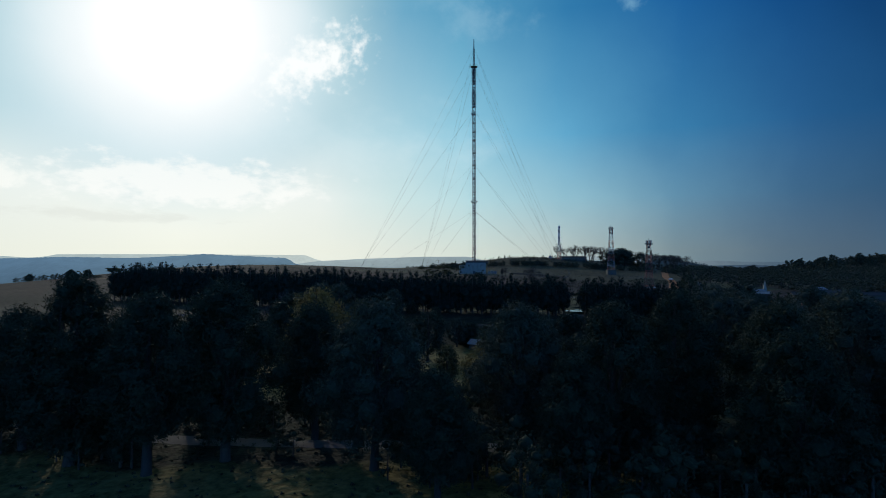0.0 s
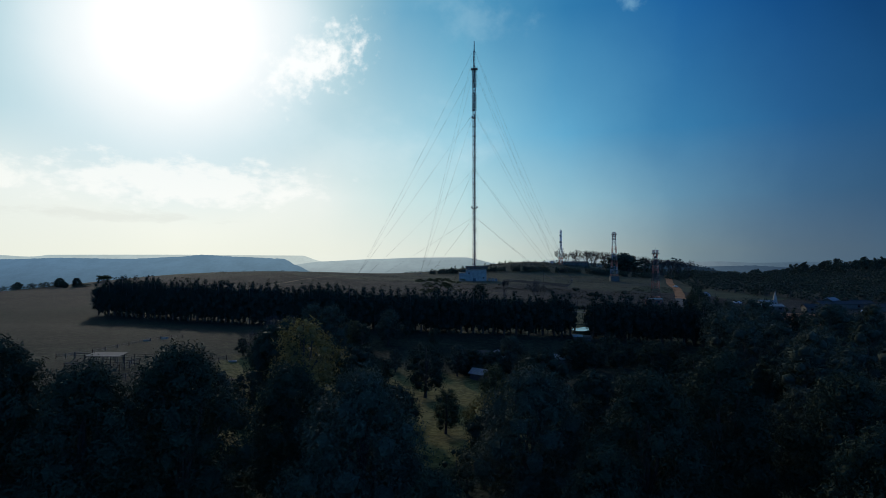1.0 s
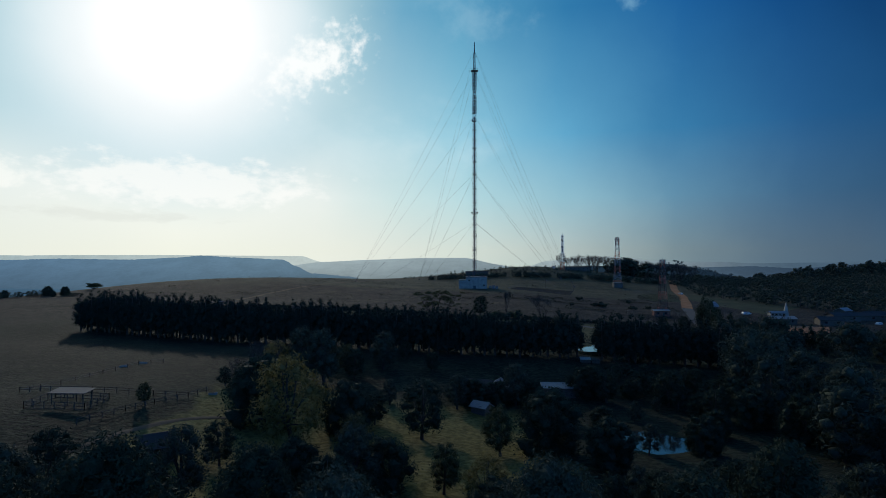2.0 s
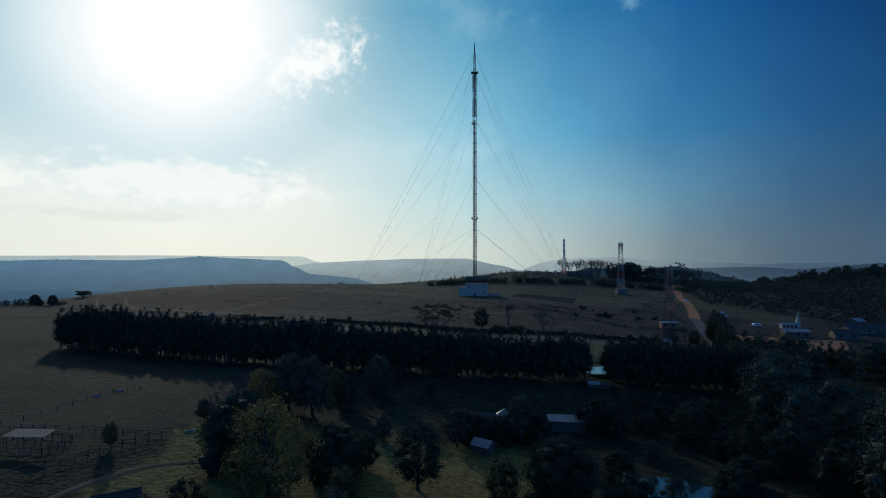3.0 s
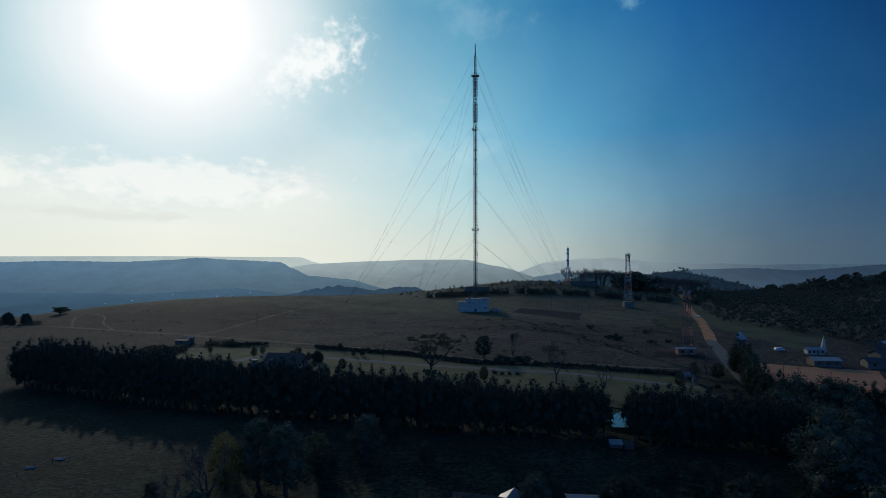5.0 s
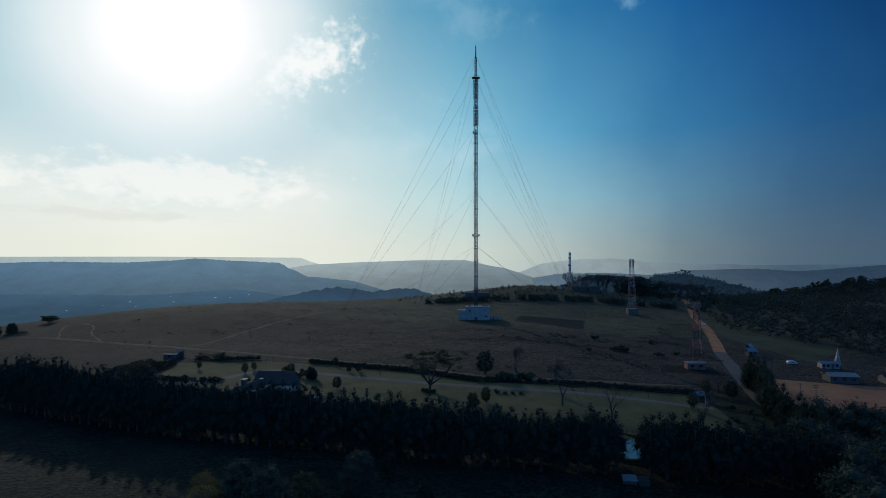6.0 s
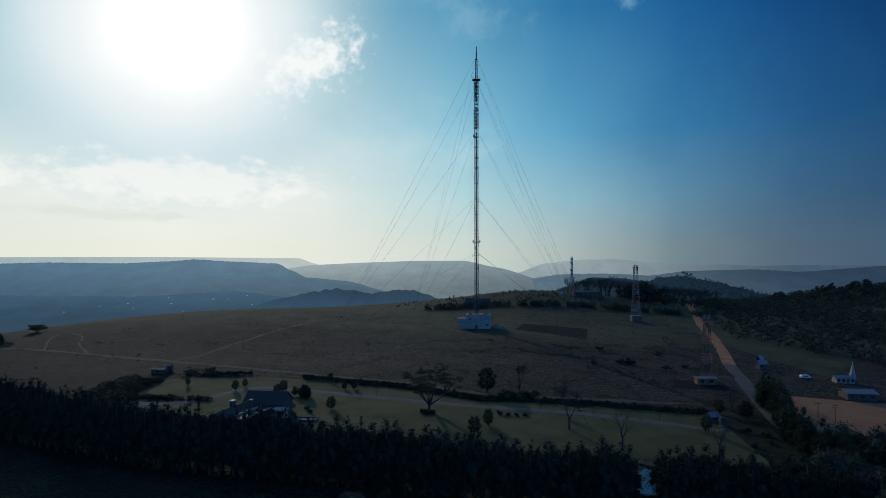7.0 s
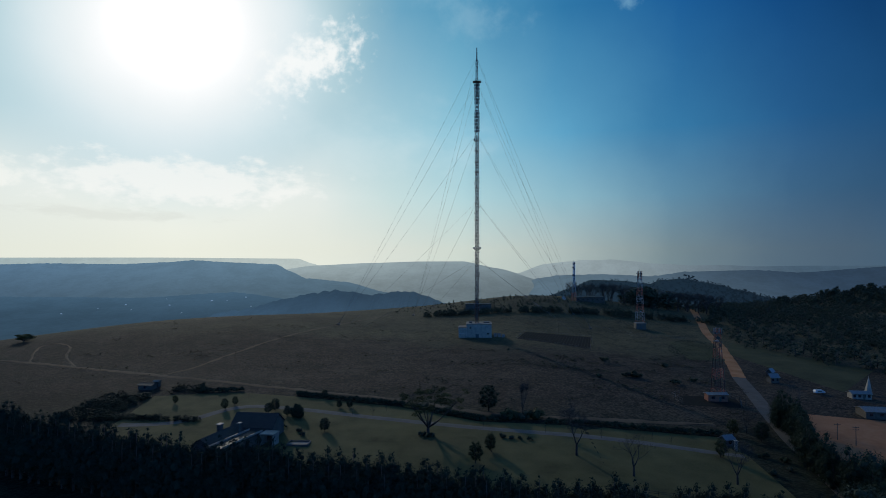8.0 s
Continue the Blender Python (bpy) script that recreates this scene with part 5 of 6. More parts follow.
part("roof_unit", box(4.5, 8.5, 2, 5, 9.553, 10.3, 0.05), M_STEEL, tb)
for x, z in ((-4.5, 6.8), (7.3, 3.0)):
    window(tb, x, z, 1.1, 0.9, -5.6)
part("door", box(-1.1, 1.1, -5.68, -5.59, -0.05, 2.6), M_STEEL, tb, "grey double steel door")
for i in range(3):
    tank = thing("tank", at_land(12.5 + 2.6 * i, 0.5 - 1.4 * i, sink=0.05), "grey equipment cabinet beside the transmitter building", "cabinet", "cabinets by the building")
    part("body", box(-1, 1, -0.7, 0.7, -0.2, 2.1 + 0.3 * (i % 2), 0.06), M_ZINC, tank)
    part("cap", box(-1.1, 1.1, -0.8, 0.8, 2.103 + 0.3 * (i % 2), 2.25 + 0.3 * (i % 2), 0.03), M_STEEL, tank)

# fenced plot of low rows beside the building
patch("garden_plot", [(26.7, -8), (71, -29), (82.5, 27), (35.5, 27)], M_GRAVEL, "dark fenced plot of cultivated rows", "plot", 0.05)
for i in range(24):
    s = (i + 0.5) / 24
    ax, ay, bx, by = 27.5 + 43 * s, -9 - 20 * s + 1.5, 36 + 46 * s, 26
    rg = random.Random(i)
    verts, faces = [], []
    line = [Vector((ax + (bx - ax) * q, ay + (by - ay) * q, land(ax + (bx - ax) * q, ay + (by - ay) * q) + rg.uniform(0.0, 0.18))) for q in (k / 24 for k in range(25))]
    add_tube(verts, faces, line, [rg.uniform(0.10, 0.2) for _ in line], 6)
    tagged(mesh_part("crop_row", wood_mesh("crop_row", verts, faces), M_PANEL), "low dusty crop row in a fenced plot", "crop", "rows of the plot")
patch("crop_field", [(125, -48), (148, -50), (157, 18), (136, 24)], M_MEADOW, "dark green vegetable patch beside the road", "plot", 0.05)

# garden house behind the pines
hz = land(-74, -213)
house = gable_house("house", -74.8, -211, -4, 14, 10, 4.2, 3.4, M_WALL, M_ROOFB, "large modern house with blue slate roof", "house", 4, z=hz)
gable_house("house_wing", -82, -224, 76, 18, 7, 3.4, 2.2, M_WALL, M_ROOFB, "long garden wing of the slate house", "house", 5, (1.7, 1.5, 7.1), z=hz - 0.4, door=False)
flat = thing("terrace_gallery", Matrix.Translation((-75.5, -224.5, hz - 0.6)) @ Matrix.Rotation(radians(-16), 4, "Z"), "flat-roofed gallery with pale parapets beside the house", "gallery")
part("roof", box(-2.6, 2.6, -11, 8, 3.6, 3.9, 0.03), M_ROOFB, flat)
for x in (-2.6, 2.3):
    part("parapet", box(x, x + 0.3, -11, 8, 3.903, 4.5, 0.03), M_WHITE, flat, "pale parapet")
part("wall", box(-2.5, 2.5, -10.8, 7.8, -0.8, 3.597), M_WALL, flat)
stack = part("chimney", box(-3.2, -2.61, 2.9, 4.1, -0.8, 7.3, 0.04), M_WALL, flat, "broad plastered chimney")
part("chimney_cap", box(-3.4, -2.4, 2.7, 4.3, 7.303, 7.5, 0.03), M_WHITE, stack)
porch = thing("porch", Matrix.Translation((-68, -219, hz - 0.4)) @ Matrix.Rotation(radians(-10), 4, "Z"), "white framed porch on the garden side", "porch")
for x in (-2.2, 1.9):
    part("post", box(x, x + 0.3, -2, 2, -0.8, 3.6, 0.02), M_WHITE, porch)
part("roof", box(-2.4, 2.4, -2.2, 2.2, 3.603, 4.0, 0.03), M_WHITE, porch)
pool = thing("pool_terrace", pose(-58.8, -218, land(-58.8, -218)), "small walled pool terrace with pale kerbs", "terrace")
part("floor", box(-3.2, 3.2, -2, 2, -0.6, 0.15), M_STONE, pool)
for a in ((-3.4, 3.4, -2.3, -2.003), (-3.4, 3.4, 2.003, 2.3), (-3.5, -3.203, -2, 2), (3.203, 3.5, -2, 2)):
    part("kerb", box(a[0], a[1], a[2], a[3], -0.5, 0.55, 0.03), M_WALL, pool)

# cottages and sheds of the lower garden
gable_house("cottage", 0.2, -322.5, -14, 9.5, 6.5, 3.0, 1.9, M_WALL, M_ROOFB, "garden cottage with dark ribbed sheet roof", "house", 3, ribs=26)
gable_house("cottage", 6.4, -320, 70, 6.0, 5.0, 2.8, 1.5, M_WALL, M_ZINC, "small zinc-roofed annex of the garden cottage", "house", 1, ribs=16, door=False)
gable_house("shed", 23.3, -317.5, -4, 9.8, 4.8, 2.3, 0.8, M_WOOD, M_ZINC, "long low shed with shining zinc roof", "shed", 0, ribs=24)
gable_house("garden_hut", 2.2, -333, -36, 4.0, 3.0, 1.8, 0.9, M_WOOD, M_ZINC, "little garden hut with pale zinc roof", "shed", 0, ribs=12)
gable_house("garden_hut", -54.3, -375.5, 35, 6.0, 4.8, 2.2, 1.7, M_WALL, M_ROOFB, "garden hut with dark slate roof beside the lane", "shed", 1)
for x, y, w, mat in ((35.6, -285, 3.4, M_ZINC), (38.8, -285.4, 2.6, M_ROOFB)):
    pump = thing("pump_house", Matrix.Translation((x, y, land(x, y))) @ Matrix.Rotation(radians(-6), 4, "Z"), "low pump house with a single sloping sheet roof", "shed", "pump houses by the dam")
    part("wall", box(-w / 2 + 0.15, w / 2 - 0.15, -1.3, 1.3, -0.6, 0.9), M_WOOD, pump)
    rf = part("roof", box(-w / 2, w / 2, -1.7, 1.7, 0, 0.1, 0.02), mat, pump)
    rf.location, rf.rotation_euler = (0, 0, 1.05), (radians(7), 0, 0)

# dam between the pines: an earth bank and still water
def build_dam(cx, cy, rx, ry, z, label):
    bm = bmesh.new()
    rings = []
    for rr, zz in ((1.35, None), (1.16, z + 0.45), (1.06, z + 0.4), (0.97, z - 0.4)):
        ring = []
        for i in range(40):
            a = 2 * math.pi * i / 40
            k = rr * (1 + 0.06 * math.sin(3 * a + 1) + 0.04 * math.sin(5 * a))
            x, y = cx + math.cos(a) * rx * k, cy + math.sin(a) * ry * k
            ring.append(bm.verts.new((x, y, land(x, y) - 0.2 if zz is None else zz)))
        rings.append(ring)
    for p, q in zip(rings, rings[1:]):
        for i in range(40):
            bm.faces.new((p[i], p[(i + 1) % 40], q[(i + 1) % 40], q[i]))
    bmesh.ops.recalc_face_normals(bm, faces=bm.faces[:])
    tagged(part("dam_bank", bm, M_GROUND), "low grassy earth bank round the dam", "bank", kind="structure")
    bm = bmesh.new()
    ring = [bm.verts.new((cx + math.cos(a) * rx * (1 + 0.06 * math.sin(3 * a + 1)), cy + math.sin(a) * ry * (1 + 0.06 * math.sin(3 * a + 1)), z)) for a in (2 * math.pi * i / 40 for i in range(40))]
    bm.faces.new(ring)
    tagged(part("water", bm, M_WATER), label, "water", kind="structure")


build_dam(42, -260, 7.5, 10.5, -9.0, "still dam water reflecting the sky")
bm = bmesh.new()
bm.faces.new([bm.verts.new((36.5 + math.cos(a) * 10.5 * (1 + 0.1 * math.sin(3 * a)), -354 + math.sin(a) * 7.5 * (1 + 0.1 * math.sin(4 * a + 1)), -14.25)) for a in (2 * math.pi * i / 36 for i in range(36))])
tagged(part("water", bm, M_WATER), "small dark garden pond reflecting the sky", "water", kind="structure")

# shed with a pale roof on the hill side, equipment hut and compound by the orange tower
gable_house("shed", -143.5, -157, -3, 6.2, 4.0, 2.0, 0.6, M_WOOD, M_ROOFB, "dark timber shed on the hillside", "shed", 1)
gable_house("shed", -141.5, -153, -3, 2.2, 1.8, 2.4, 0.3, M_WOOD, M_STONE, "small outbuilding with a bright pale roof", "shed", 0, door=False)
patch("compound", [(84, -153), (110, -155), (113, -138), (88, -137)], M_GRAVEL, "dark gravel yard round the orange tower", "yard", 0.05, 12)
gable_house("equipment_hut", 102.6, -143.8, 2, 8.4, 4.2, 2.9, 0.5, M_BRICK, M_ZINC, "red brick equipment hut with pale sheet roof", "hut", 2, ribs=30)
eq = thing("equipment_hut", at_land(131, 75), "pale plastered equipment cabin at the foot of the tower", "hut")
part("wall", box(-3.9, 3.9, -3.8, 3.8, -0.8, 4.4, 0.05), M_WALL, eq)
part("roof", box(-4.1, 4.1, -4.0, 4.0, 4.403, 4.65, 0.03), M_STONE, eq)
part("door", box(-0.6, 0.6, -3.87, -3.79, 0, 2.1), M_STEEL, eq)
hall2 = thing("knoll_building", at_land(112, 184, sink=0.3), "long low building on the knoll beside the tower", "building")
part("wall", box(-14, 14, -5, 5, -2.0, 4.2, 0.05), M_WOOD, hall2)
part("roof", box(-14.5, 14.5, -5.5, 5.5, 4.203, 4.6, 0.05), M_ROOFB, hall2)
for i in range(6):
    window(hall2, -11.5 + 4.6 * i, 2.2, 1.8, 1.2, -5)
sd = thing("satellite_dish", at_land(86, 176), "white satellite dish on a short stand", "dish")
dd = put_part("dish", drum(2.2, 0.9), M_WHITE, sd, pose(0, 0, 3.0, -35, 0, 30))
part("stand", bar((0, 0.4, -0.3), (0, 0.4, 2.6), 0.2, 8), M_STEEL, sd)
kb = thing("knoll_building", at_land(2, 152, sink=2.0), "low dark building half hidden by scrub", "building")
part("wall", box(-12, 12, -4, 4, -2, 6.0, 0.05), M_WALL, kb)
part("roof", box(-12.4, 12.4, -4.4, 4.4, 6.003, 6.4, 0.05), M_ROOFB, kb)

# gate lodge, white post
gable_house("gate_lodge", 83, -201.5, 20, 3.4, 3.0, 2.4, 1.0, M_WALL, M_ZINC, "tiny gate lodge beside the driveway", "lodge", 1, door=False)
gp = thing("gate_pillar", at_land(83.8, -206.5), "white painted gate pillar at the driveway", "pillar")
part("shaft", box(-0.45, 0.45, -0.45, 0.45, -0.4, 3.0, 0.05), M_WHITE, gp)
part("cap", box(-0.6, 0.6, -0.6, 0.6, 3.003, 3.25, 0.05), M_WHITE, gp)

# settlement east of the road
hall = gable_house("hall", 160, -158.5, -6, 11.5, 8, 2.8, 1.0, M_WOOD, M_ZINC, "community hall with a wide pale sheet roof", "hall", 3, ribs=26)
gable_house("hall", 172, -129, -4, 8, 4.4, 2.4, 0.8, M_WHITE, M_ZINC, "white hall with a row of windows", "hall", 4)
sp = thing("spire", at_land(181, -121), "white slender chapel spire", "spire")
bm = bmesh.new()
tipv = bm.verts.new((0.4, 0, 8.8))
ring = [bm.verts.new(p) for p in ((-1.5, -1.2, -0.5), (1.5, -1.2, -0.5), (1.5, 1.2, -0.5), (-1.5, 1.2, -0.5))]
for i in range(4):
    bm.faces.new((ring[i], ring[(i + 1) % 4], tipv))
bm.faces.new(ring[::-1])
part("spire_body", bm, M_WHITE, sp)
part("cross", bar((0.4, 0, 8.6), (0.4, 0, 9.8), 0.06, 4), M_DARKMETAL, sp)
for x, y, t, w, d, roofm in ((147.8, -101, 10, 4.5, 3.4, M_ZINC), (153, -88, 40, 3.4, 2.6, M_ZINC), (183.5, -159, -10, 11, 8, M_ROOFB), (204, -136, 8, 15, 8, M_ROOFB), (219, -128, -4, 16, 9, M_ROOFB), 
                             (236, -140, -8, 18, 9, M_ROOFB), (246, -162, 6, 12, 8, M_ZINC), (232, -118, 0, 12, 7, M_ROOFB), (226, -100, 30, 8, 6, M_ZINC), (258, -132, 12, 14, 8, M_ROOFB)):
    gable_house("house", x, y, t, w, d, 2.8, 1.5, M_WALL, roofm, "single-storey village house with " + ("zinc roof" if roofm is M_ZINC else "dark tiled roof"), "house", 2, group="village houses")


# ---- vehicles ----
def car(x, y, turn, label, body_mat, lorry=False):
    ob = thing("car", Matrix.Translation((x, y, land(x, y) + 0.1)) @ Matrix.Rotation(radians(turn), 4, "Z"), label, "car")
    prof = [(-2.3, 0.35), (2.3, 0.35), (2.35, 0.8), (1.5, 1.0), (0.9, 1.55), (-1.2, 1.6), (-1.9, 1.05), (-2.35, 0.95)] if not lorry else [(-2.6, 0.4), (2.5, 0.4), (2.55, 0.95), (1.7, 1.1), (1.2, 1.75), (-2.2, 1.8), (-2.6, 1.1)]
    bm = prism(prof, -0.85, 0.85)
    bmesh.ops.bevel(bm, geom=bm.edges[:], offset=0.06, segments=1, affect="EDGES")
    body = part("body", bm, body_mat, ob)
    part("side_glass", prism([(0.75, 1.02), (0.62, 1.42), (-1.0, 1.46), (-1.45, 1.05)], -0.865, -0.853), M_WINDOW, ob)
    part("windscreen", prism([(1.46, 1.04), (0.96, 1.5), (0.99, 1.53), (1.5, 1.07)], -0.7, 0.7), M_WINDOW, ob)
    for sx in (-1.45, 1.45):
        for sy in (-0.8, 0.62):
            w = part("wheel", bar((sx, sy, 0.33), (sx, sy + 0.2, 0.33), 0.33, 12), M_RUBBER, ob)
            part("rim", bar((sx, sy - 0.01, 0.33), (sx, sy + 0.21, 0.33), 0.18, 8), M_STEEL, w)
    for sy in (-0.6, 0.6):
        part("headlight", box(2.28, 2.37, sy - 0.14, sy + 0.14, 0.62, 0.78, 0.02), M_WHITE, ob)
    return ob


car(158.2, -122.5, 8, "white station wagon parked on the grass", M_CARWHITE, True)
car(170.4, 24, 108, "pale car on the dirt road", M_CARWHITE)
car(213, -152, 30, "white car parked among the village houses", M_CARWHITE)


# ---- fences, poles and small yard things ----
def fence(line, label, every=2.6, high=1.25, rails=2, mat=None, wire=False):
    ob = thing("fence", at_land(*line[0]), label, "fence")
    o = Vector((*line[0], land(*line[0])))
    prev = None
    for (x0, y0), (x1, y1) in zip(line, line[1:]):
        n = max(1, round(math.hypot(x1 - x0, y1 - y0) / every))
        for i in range(n + 1):
            x, y = x0 + (x1 - x0) * i / n, y0 + (y1 - y0) * i / n
            p = Vector((x, y, land(x, y))) - o
            part("post", box(p.x - 0.07, p.x + 0.07, p.y - 0.07, p.y + 0.07, p.z - 0.3, p.z + high, 0.015), mat or M_WOOD, ob)
            if prev is not None and (p - prev).length > 0.1:
                for r in range(rails):
                    z = high * (0.9 - 0.42 * r)
                    part("rail", bar(prev + Vector((0, 0, z)), p + Vector((0, 0, z)), 0.02 if wire else 0.05, 4), M_WIRE if wire else (mat or M_WOOD), ob)
            prev = p
    return ob


fence([(-63.5, -337), (-65, -343), (-72, -345.2), (-86, -345.6), (-103, -346)], "weathered timber paddock fence")
fence([(-66, -346), (-68.5, -351), (-71, -357.5), (-74, -368)], "weathered timber paddock fence along the garden")
fence([(-103, -346), (-99, -338), (-97, -325), (-95, -312), (-90, -308)], "thin post and wire paddock fence", 4.0, 1.1, 2, None, True)
fence([(-90, -352), (-78, -352), (-78, -360), (-90, -361), (-90, -352)], "heavy timber cattle pen", 2.0, 1.5, 3)
fence([(34, -246), (46, -248), (60, -249), (78, -250)], "dark timber fence below the lawn", 2.6, 1.2, 2)
fence([(114, 53), (116, 42), (135, 34), (156, 37)], "dark wire fence on the hill", 3.5, 2.2, 3, M_DARKMETAL, True)
fence([(114, 53), (96, 72), (70, 84), (30, 92)], "thin wire fence across the hilltop", 6, 1.3, 2, M_DARKMETAL, True)
fence([(86, -151), (85, -140), (90, -135.5)], "pale fence of the tower yard", 3.0, 2.2, 3, M_STEEL, True)
fence([(109, -154), (113, -143), (110, -136)], "pale fence of the tower yard", 3.0, 2.2, 3, M_STEEL, True)
fence([(117, -214), (124, -218), (134, -221), (146, -226)], "white railing beside the red field", 2.4, 1.3, 2, M_WHITE)
fence([(26, -9), (71, -30), (83.5, 28), (35, 28), (26, -9)], "low dark fence round the plot", 4.5, 1.3, 2, M_DARKMETAL, True)

shelter = thing("cattle_shelter", pose(-83.5, -356, land(-83.5, -356)), "open cattle shelter with a flat sheet roof", "shelter")
for x in (-3.4, 0, 3.4):
    for y in (-1.4, 1.4):
        part("post", bar((x, y, -0.5), (x, y, 2.35 if y < 0 else 2.75), 0.1, 6), M_WOOD, shelter)
rf = part("roof", box(-4.1, 4.1, -1.9, 1.9, 0, 0.1, 0.02), M_WALL, shelter, "flat grey sheet roof")
rf.location, rf.rotation_euler = (0, 0, 2.6), (radians(6), 0, 0)


def trough(x, y, turn):
    ob = thing("water_trough", at_land(x, y, 1.0, turn, 0.05), "pale concrete water trough in the pasture", "trough", "troughs of the pasture")
    part("tub", box(-1.0, 1.0, -0.4, 0.4, -0.1, 0.45, 0.04), M_WHITE, ob)
    part("water_surface", box(-0.88, 0.88, -0.28, 0.28, 0.453, 0.47), M_PANEL, ob, "dark murky water")


trough(-97.6, -315, 0.4)
trough(-95, -309.5, 0.1)
trough(-61.5, -338, 0.5)
trough(-159, -219, 0.3)


def pole(x, y, h, label, arms=1):
    ob = thing("utility_pole", at_land(x, y, sink=0.1), label, "pole", "utility poles by the road")
    part("shaft", bar((0, 0, -0.5), (0, 0, h), 0.14, 7, 0.1), M_WOOD, ob)
    for i in range(arms):
        part("crossarm", box(-1.1, 1.1, -0.06, 0.06, h - 0.6 - 0.8 * i, h - 0.45 - 0.8 * i, 0.01), M_WOOD, ob)
        for x2 in (-0.95, 0, 0.95):
            part("insulator", bar((x2, 0, h - 0.45 - 0.8 * i), (x2, 0, h - 0.25 - 0.8 * i), 0.05, 6), M_WINDOW, ob)


for x, y, h, a in ((135.6, -147.9, 8, 1), (128.6, -196, 7, 2), (141.5, -128, 5, 1), (143.5, -127, 5, 1), (126, -190, 6, 1), (112.5, -150, 6, 1), (-42, 182, 7, 1), (60, 30, 8, 1)):
    pole(x, y, h, "weathered timber utility pole", a)

# ---- grass and far specks ----
def tufts(name, n, spot, size, mat, label, seed):
    """Loose grass tufts, each a few leaning blades."""
    g = np.random.RandomState(seed)
    rg = random.Random(seed)
    V = []
    while n:
        x, y, s = spot(rg)
        if s is None:
            continue
        n -= 1
        z = land(x, y)
        for k in range(4):
            a, lean = g.uniform(0, 6.283), g.uniform(0.7, 1.9)
            w = size * s * g.uniform(0.5, 1.0)
            h = size * s * g.uniform(0.35, 0.75)
            c, q = math.cos(a), math.sin(a)
            V += [(x - q * w, y + c * w, z - 0.05), (x + q * w, y - c * w, z - 0.05), (x + c * h * lean, y + q * h * lean, z + h)]
    me = bpy.data.meshes.new(name)
    me.from_pydata(V, [], [(i, i + 1, i + 2) for i in range(0, len(V), 3)])
    return tagged(mesh_part(name, me, mat), label, "grass", kind="stuff")


def under_spot(rg):
    x, y = rg.uniform(-90, 95), rg.uniform(-450, -392)
    return x, y, rg.uniform(0.5, 1.3)


tufts("wood_undergrowth", 3000, under_spot, 0.32, M_SCRUB, "low undergrowth beneath the near trees", 23)


def crop_spot(rg):
    a, r = rg.uniform(0, 6.283), rg.random() ** 0.5
    x, y = 142 + 17 * r * math.cos(a), -12 + 44 * r * math.sin(a)
    return x + (y + 12) * 0.3, y, rg.uniform(0.6, 1.4)


tufts("crop_plants", 2600, crop_spot, 0.26, M_LEAF, "rough dark green crop plants", 24)



# ---- the distance ----
def ridge(name, y0, crest, foot, depth, mat, label, wild=6.0, n=160, fine=0.0):
    """A far range of hills: a crest line of (x, z), with a slope that runs down towards the camera."""
    xs, zs = [c[0] for c in crest], [c[1] for c in crest]
    rows = 14
    verts = []
    for j in range(rows + 1):
        v = j / rows
        for i in range(n + 1):
            x = xs[0] + (xs[-1] - xs[0]) * i / n
            z = between(x, xs, zs)
            z += fine * (noise.noise(Vector((x * 0.05, y0, 3.0))) + 0.7 * abs(noise.noise(Vector((x * 0.16, y0, 9.0)))))
            k = v ** 1.3
            y = y0 - depth * (1 - v) + depth * 0.1 * noise.noise(Vector((x * 0.002, v * 2, y0)))
            h = foot + (z - foot) * k + wild * (1 - v) * v * 4 * noise.noise(Vector((x * 0.004, y * 0.004, 1.0)))
            verts.append((x, y, h))
    for i in range(n + 1):
        x, y, z = verts[rows * (n + 1) + i]
        verts.append((x, y + depth * 0.5, foot))
    m = n + 1
    faces = [(j * m + i, j * m + i + 1, (j + 1) * m + i + 1, (j + 1) * m + i) for j in range(rows + 1) for i in range(n)]
    me = bpy.data.meshes.new(name)
    me.from_pydata(verts, [], faces)
    me.polygons.foreach_set("use_smooth", [True] * len(faces))
    return tagged(mesh_part(name, me, mat), label, "hills", kind="structure")


# each range carries its haze as emission: west and east colours, strength by height
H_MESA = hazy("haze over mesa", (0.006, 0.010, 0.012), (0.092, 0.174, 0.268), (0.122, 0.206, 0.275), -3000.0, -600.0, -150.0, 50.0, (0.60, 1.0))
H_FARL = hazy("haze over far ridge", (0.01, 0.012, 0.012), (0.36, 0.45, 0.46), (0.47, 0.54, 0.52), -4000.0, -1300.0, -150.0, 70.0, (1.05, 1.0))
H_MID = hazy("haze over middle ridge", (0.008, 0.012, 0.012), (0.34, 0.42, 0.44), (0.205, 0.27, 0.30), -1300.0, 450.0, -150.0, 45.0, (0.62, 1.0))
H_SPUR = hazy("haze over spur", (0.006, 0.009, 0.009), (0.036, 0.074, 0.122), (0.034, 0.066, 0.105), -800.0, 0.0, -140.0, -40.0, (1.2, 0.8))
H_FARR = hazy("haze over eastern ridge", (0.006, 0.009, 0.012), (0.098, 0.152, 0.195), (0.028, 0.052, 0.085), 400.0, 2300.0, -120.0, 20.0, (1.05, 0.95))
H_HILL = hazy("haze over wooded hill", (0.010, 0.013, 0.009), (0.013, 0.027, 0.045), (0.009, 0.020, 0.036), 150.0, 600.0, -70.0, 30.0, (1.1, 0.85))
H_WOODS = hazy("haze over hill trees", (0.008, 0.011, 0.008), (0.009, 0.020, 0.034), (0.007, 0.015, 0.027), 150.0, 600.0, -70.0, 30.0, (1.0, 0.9))
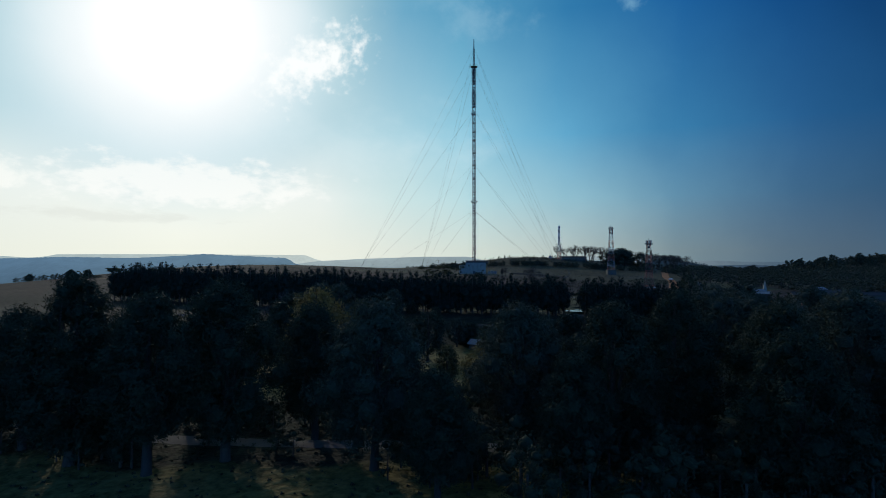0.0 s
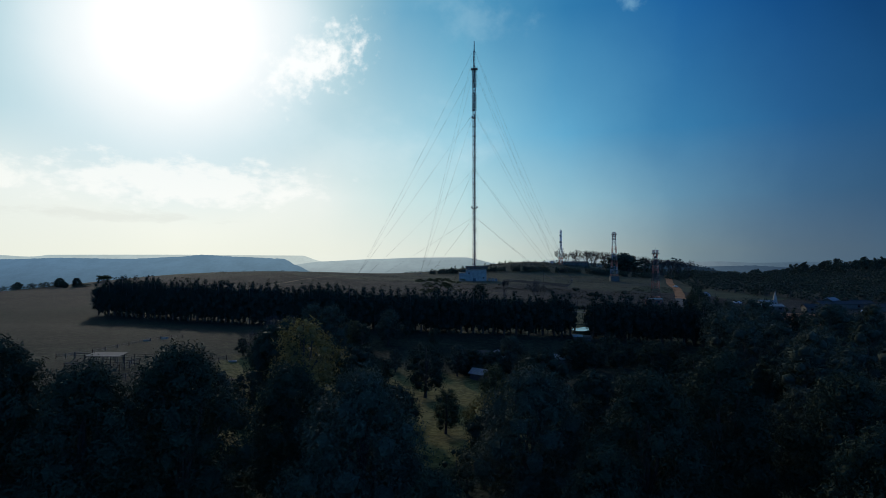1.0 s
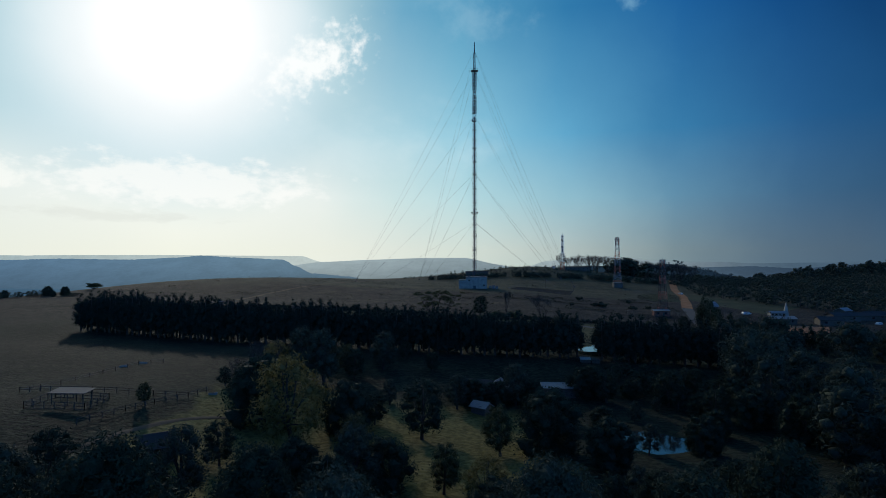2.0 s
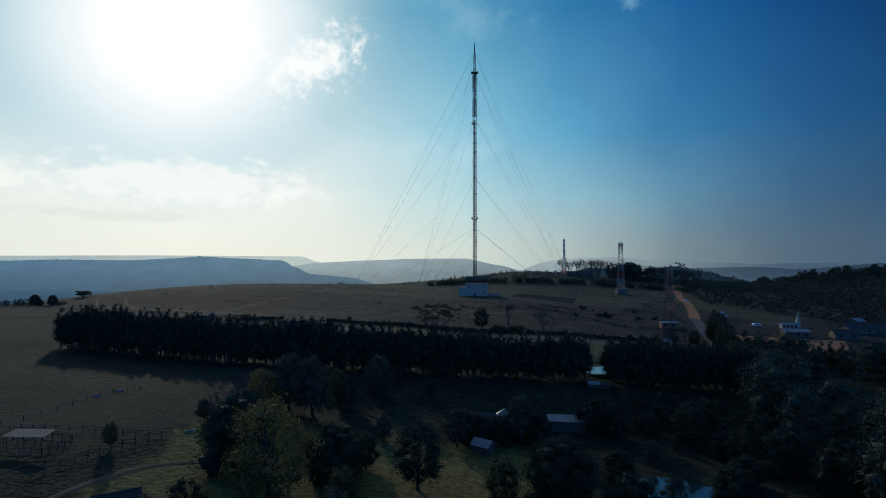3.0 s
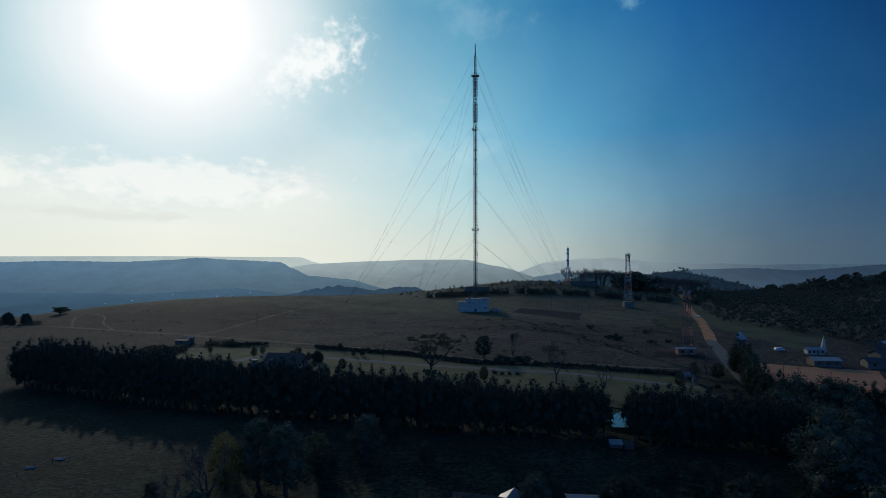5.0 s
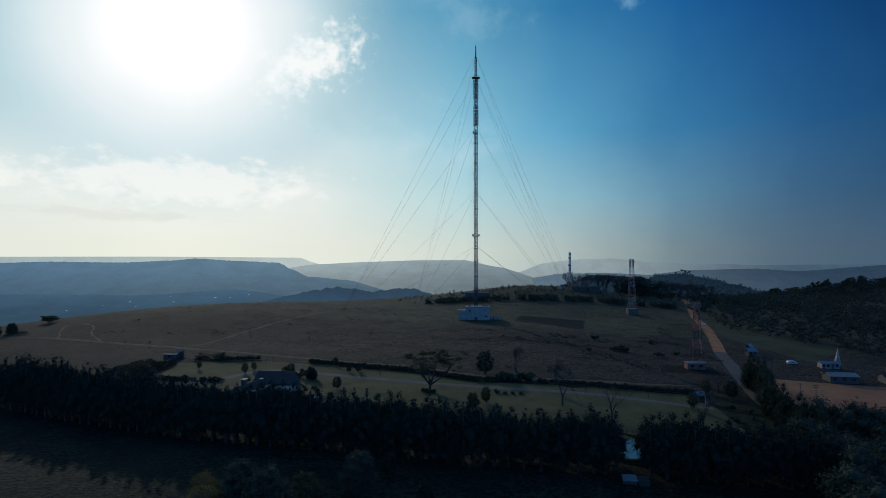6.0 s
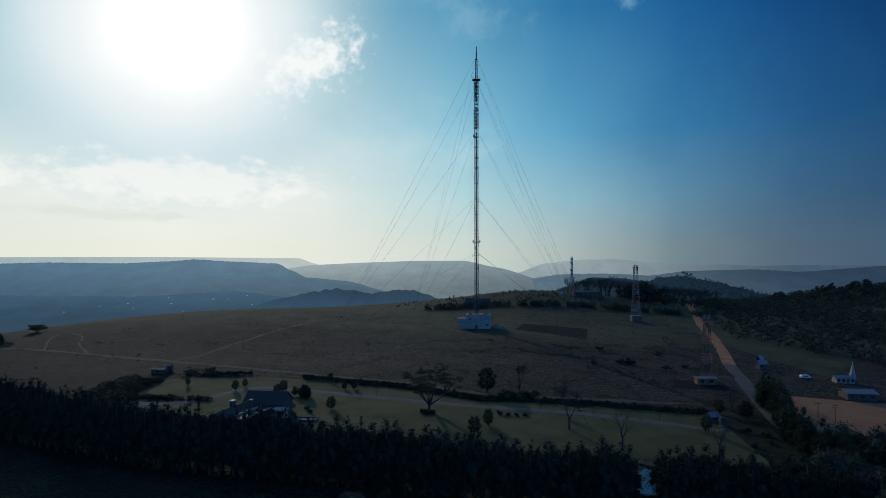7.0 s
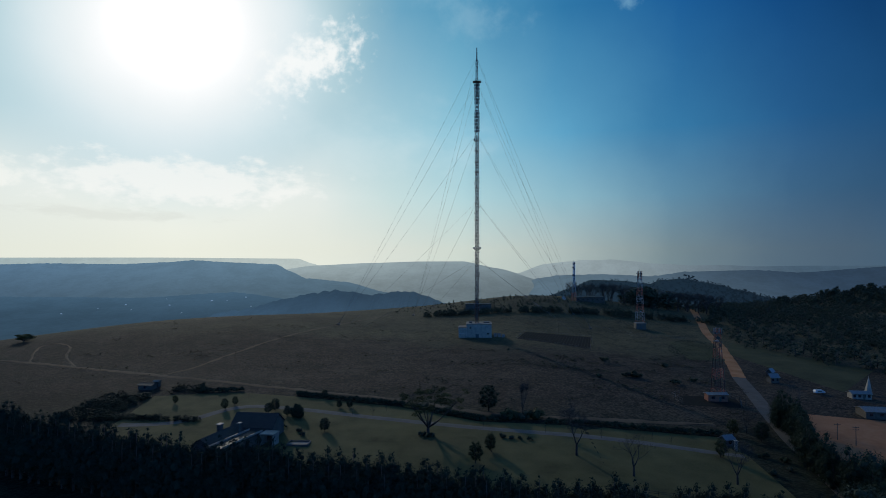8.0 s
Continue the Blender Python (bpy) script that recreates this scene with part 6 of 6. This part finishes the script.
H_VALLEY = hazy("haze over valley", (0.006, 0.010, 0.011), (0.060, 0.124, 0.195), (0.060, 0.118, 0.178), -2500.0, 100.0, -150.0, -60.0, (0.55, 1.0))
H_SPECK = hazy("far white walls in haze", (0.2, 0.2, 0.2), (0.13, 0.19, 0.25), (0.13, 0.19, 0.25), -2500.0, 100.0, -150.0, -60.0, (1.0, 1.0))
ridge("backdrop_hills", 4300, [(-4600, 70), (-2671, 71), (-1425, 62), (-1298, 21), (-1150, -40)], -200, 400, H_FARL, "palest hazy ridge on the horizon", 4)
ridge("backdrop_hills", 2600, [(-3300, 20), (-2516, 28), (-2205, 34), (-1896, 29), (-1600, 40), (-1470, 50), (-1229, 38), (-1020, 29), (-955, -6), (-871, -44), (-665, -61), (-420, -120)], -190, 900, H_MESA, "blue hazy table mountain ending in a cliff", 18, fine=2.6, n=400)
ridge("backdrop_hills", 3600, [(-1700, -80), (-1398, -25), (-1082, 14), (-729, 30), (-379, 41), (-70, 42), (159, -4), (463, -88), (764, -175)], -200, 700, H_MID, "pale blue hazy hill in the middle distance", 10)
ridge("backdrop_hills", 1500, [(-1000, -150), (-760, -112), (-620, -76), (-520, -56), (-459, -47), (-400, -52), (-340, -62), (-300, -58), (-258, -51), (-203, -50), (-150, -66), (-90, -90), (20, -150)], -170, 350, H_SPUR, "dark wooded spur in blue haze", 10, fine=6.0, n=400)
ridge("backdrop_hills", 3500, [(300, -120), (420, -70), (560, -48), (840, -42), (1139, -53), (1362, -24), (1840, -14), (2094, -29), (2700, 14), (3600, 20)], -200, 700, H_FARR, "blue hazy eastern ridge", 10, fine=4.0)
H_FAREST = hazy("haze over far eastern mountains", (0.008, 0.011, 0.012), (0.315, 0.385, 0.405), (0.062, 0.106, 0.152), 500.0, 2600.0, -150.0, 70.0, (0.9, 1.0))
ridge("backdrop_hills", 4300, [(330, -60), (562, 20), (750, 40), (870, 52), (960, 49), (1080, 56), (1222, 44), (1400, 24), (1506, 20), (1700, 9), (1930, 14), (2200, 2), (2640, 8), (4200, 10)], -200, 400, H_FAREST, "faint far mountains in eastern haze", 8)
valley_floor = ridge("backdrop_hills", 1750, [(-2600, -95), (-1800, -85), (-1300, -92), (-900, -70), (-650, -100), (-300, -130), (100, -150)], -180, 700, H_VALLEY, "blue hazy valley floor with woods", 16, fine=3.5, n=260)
HILL_CREST = [(95, -62), (130, -40), (152, -20), (183, -8), (217, 5), (235, 12), (270, 11), (305, 10), (330, 6), (352, 5), (374, 12), (408, 15), (425, 14), (460, 8), (495, 1), (520, -6), (600, -24), (760, -45)]
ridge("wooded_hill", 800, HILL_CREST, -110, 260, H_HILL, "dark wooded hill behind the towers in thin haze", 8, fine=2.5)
hill_trees = []
rng = random.Random(77)
for i in range(1900):
    x = rng.uniform(115, 620)
    v = 1.0 - 0.45 * rng.random() ** 1.2
    crest = between(x, [p[0] for p in HILL_CREST], [p[1] for p in HILL_CREST])
    hill_trees.append((x, 800 - 260 * (1 - v), rng.uniform(3, 7.5), -110 + (crest + 110) * v ** 1.3 - 1.5))
hill_trees += [(424, 798, 14, 12), (430, 798, 13, 12), (436, 798, 12, 11)]
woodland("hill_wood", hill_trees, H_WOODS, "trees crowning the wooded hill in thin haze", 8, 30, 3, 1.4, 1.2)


def far_house(v, w):
    ob = thing("house", pose(v.x, v.y, v.z, 0, 0, 12), "tiny far white house in the valley haze", "house", "far valley houses")
    # wall and roof glow in the painted haze colour too
    part("wall", box(-w, w, -w * 0.5, w * 0.5, -6, w * 0.4), H_SPECK, ob)
    part("roof", prism([(-w * 0.6, w * 0.403), (w * 0.6, w * 0.403), (0, w * 0.75)], -w, w), H_SPECK, ob).rotation_euler = (0, 0, radians(90))


for row, i, w in ((9, 118, 5), (11, 124, 4), (12, 131, 6), (10, 140, 4), (13, 143, 5), (11, 150, 6), (9, 158, 4), (12, 161, 7), (12, 166, 4), (13, 170, 6), (11, 176, 5), (12, 181, 4), (13, 186, 6), (13, 190, 4)):
    far_house(valley_floor.data.vertices[row * 261 + i].co, w * 0.5)
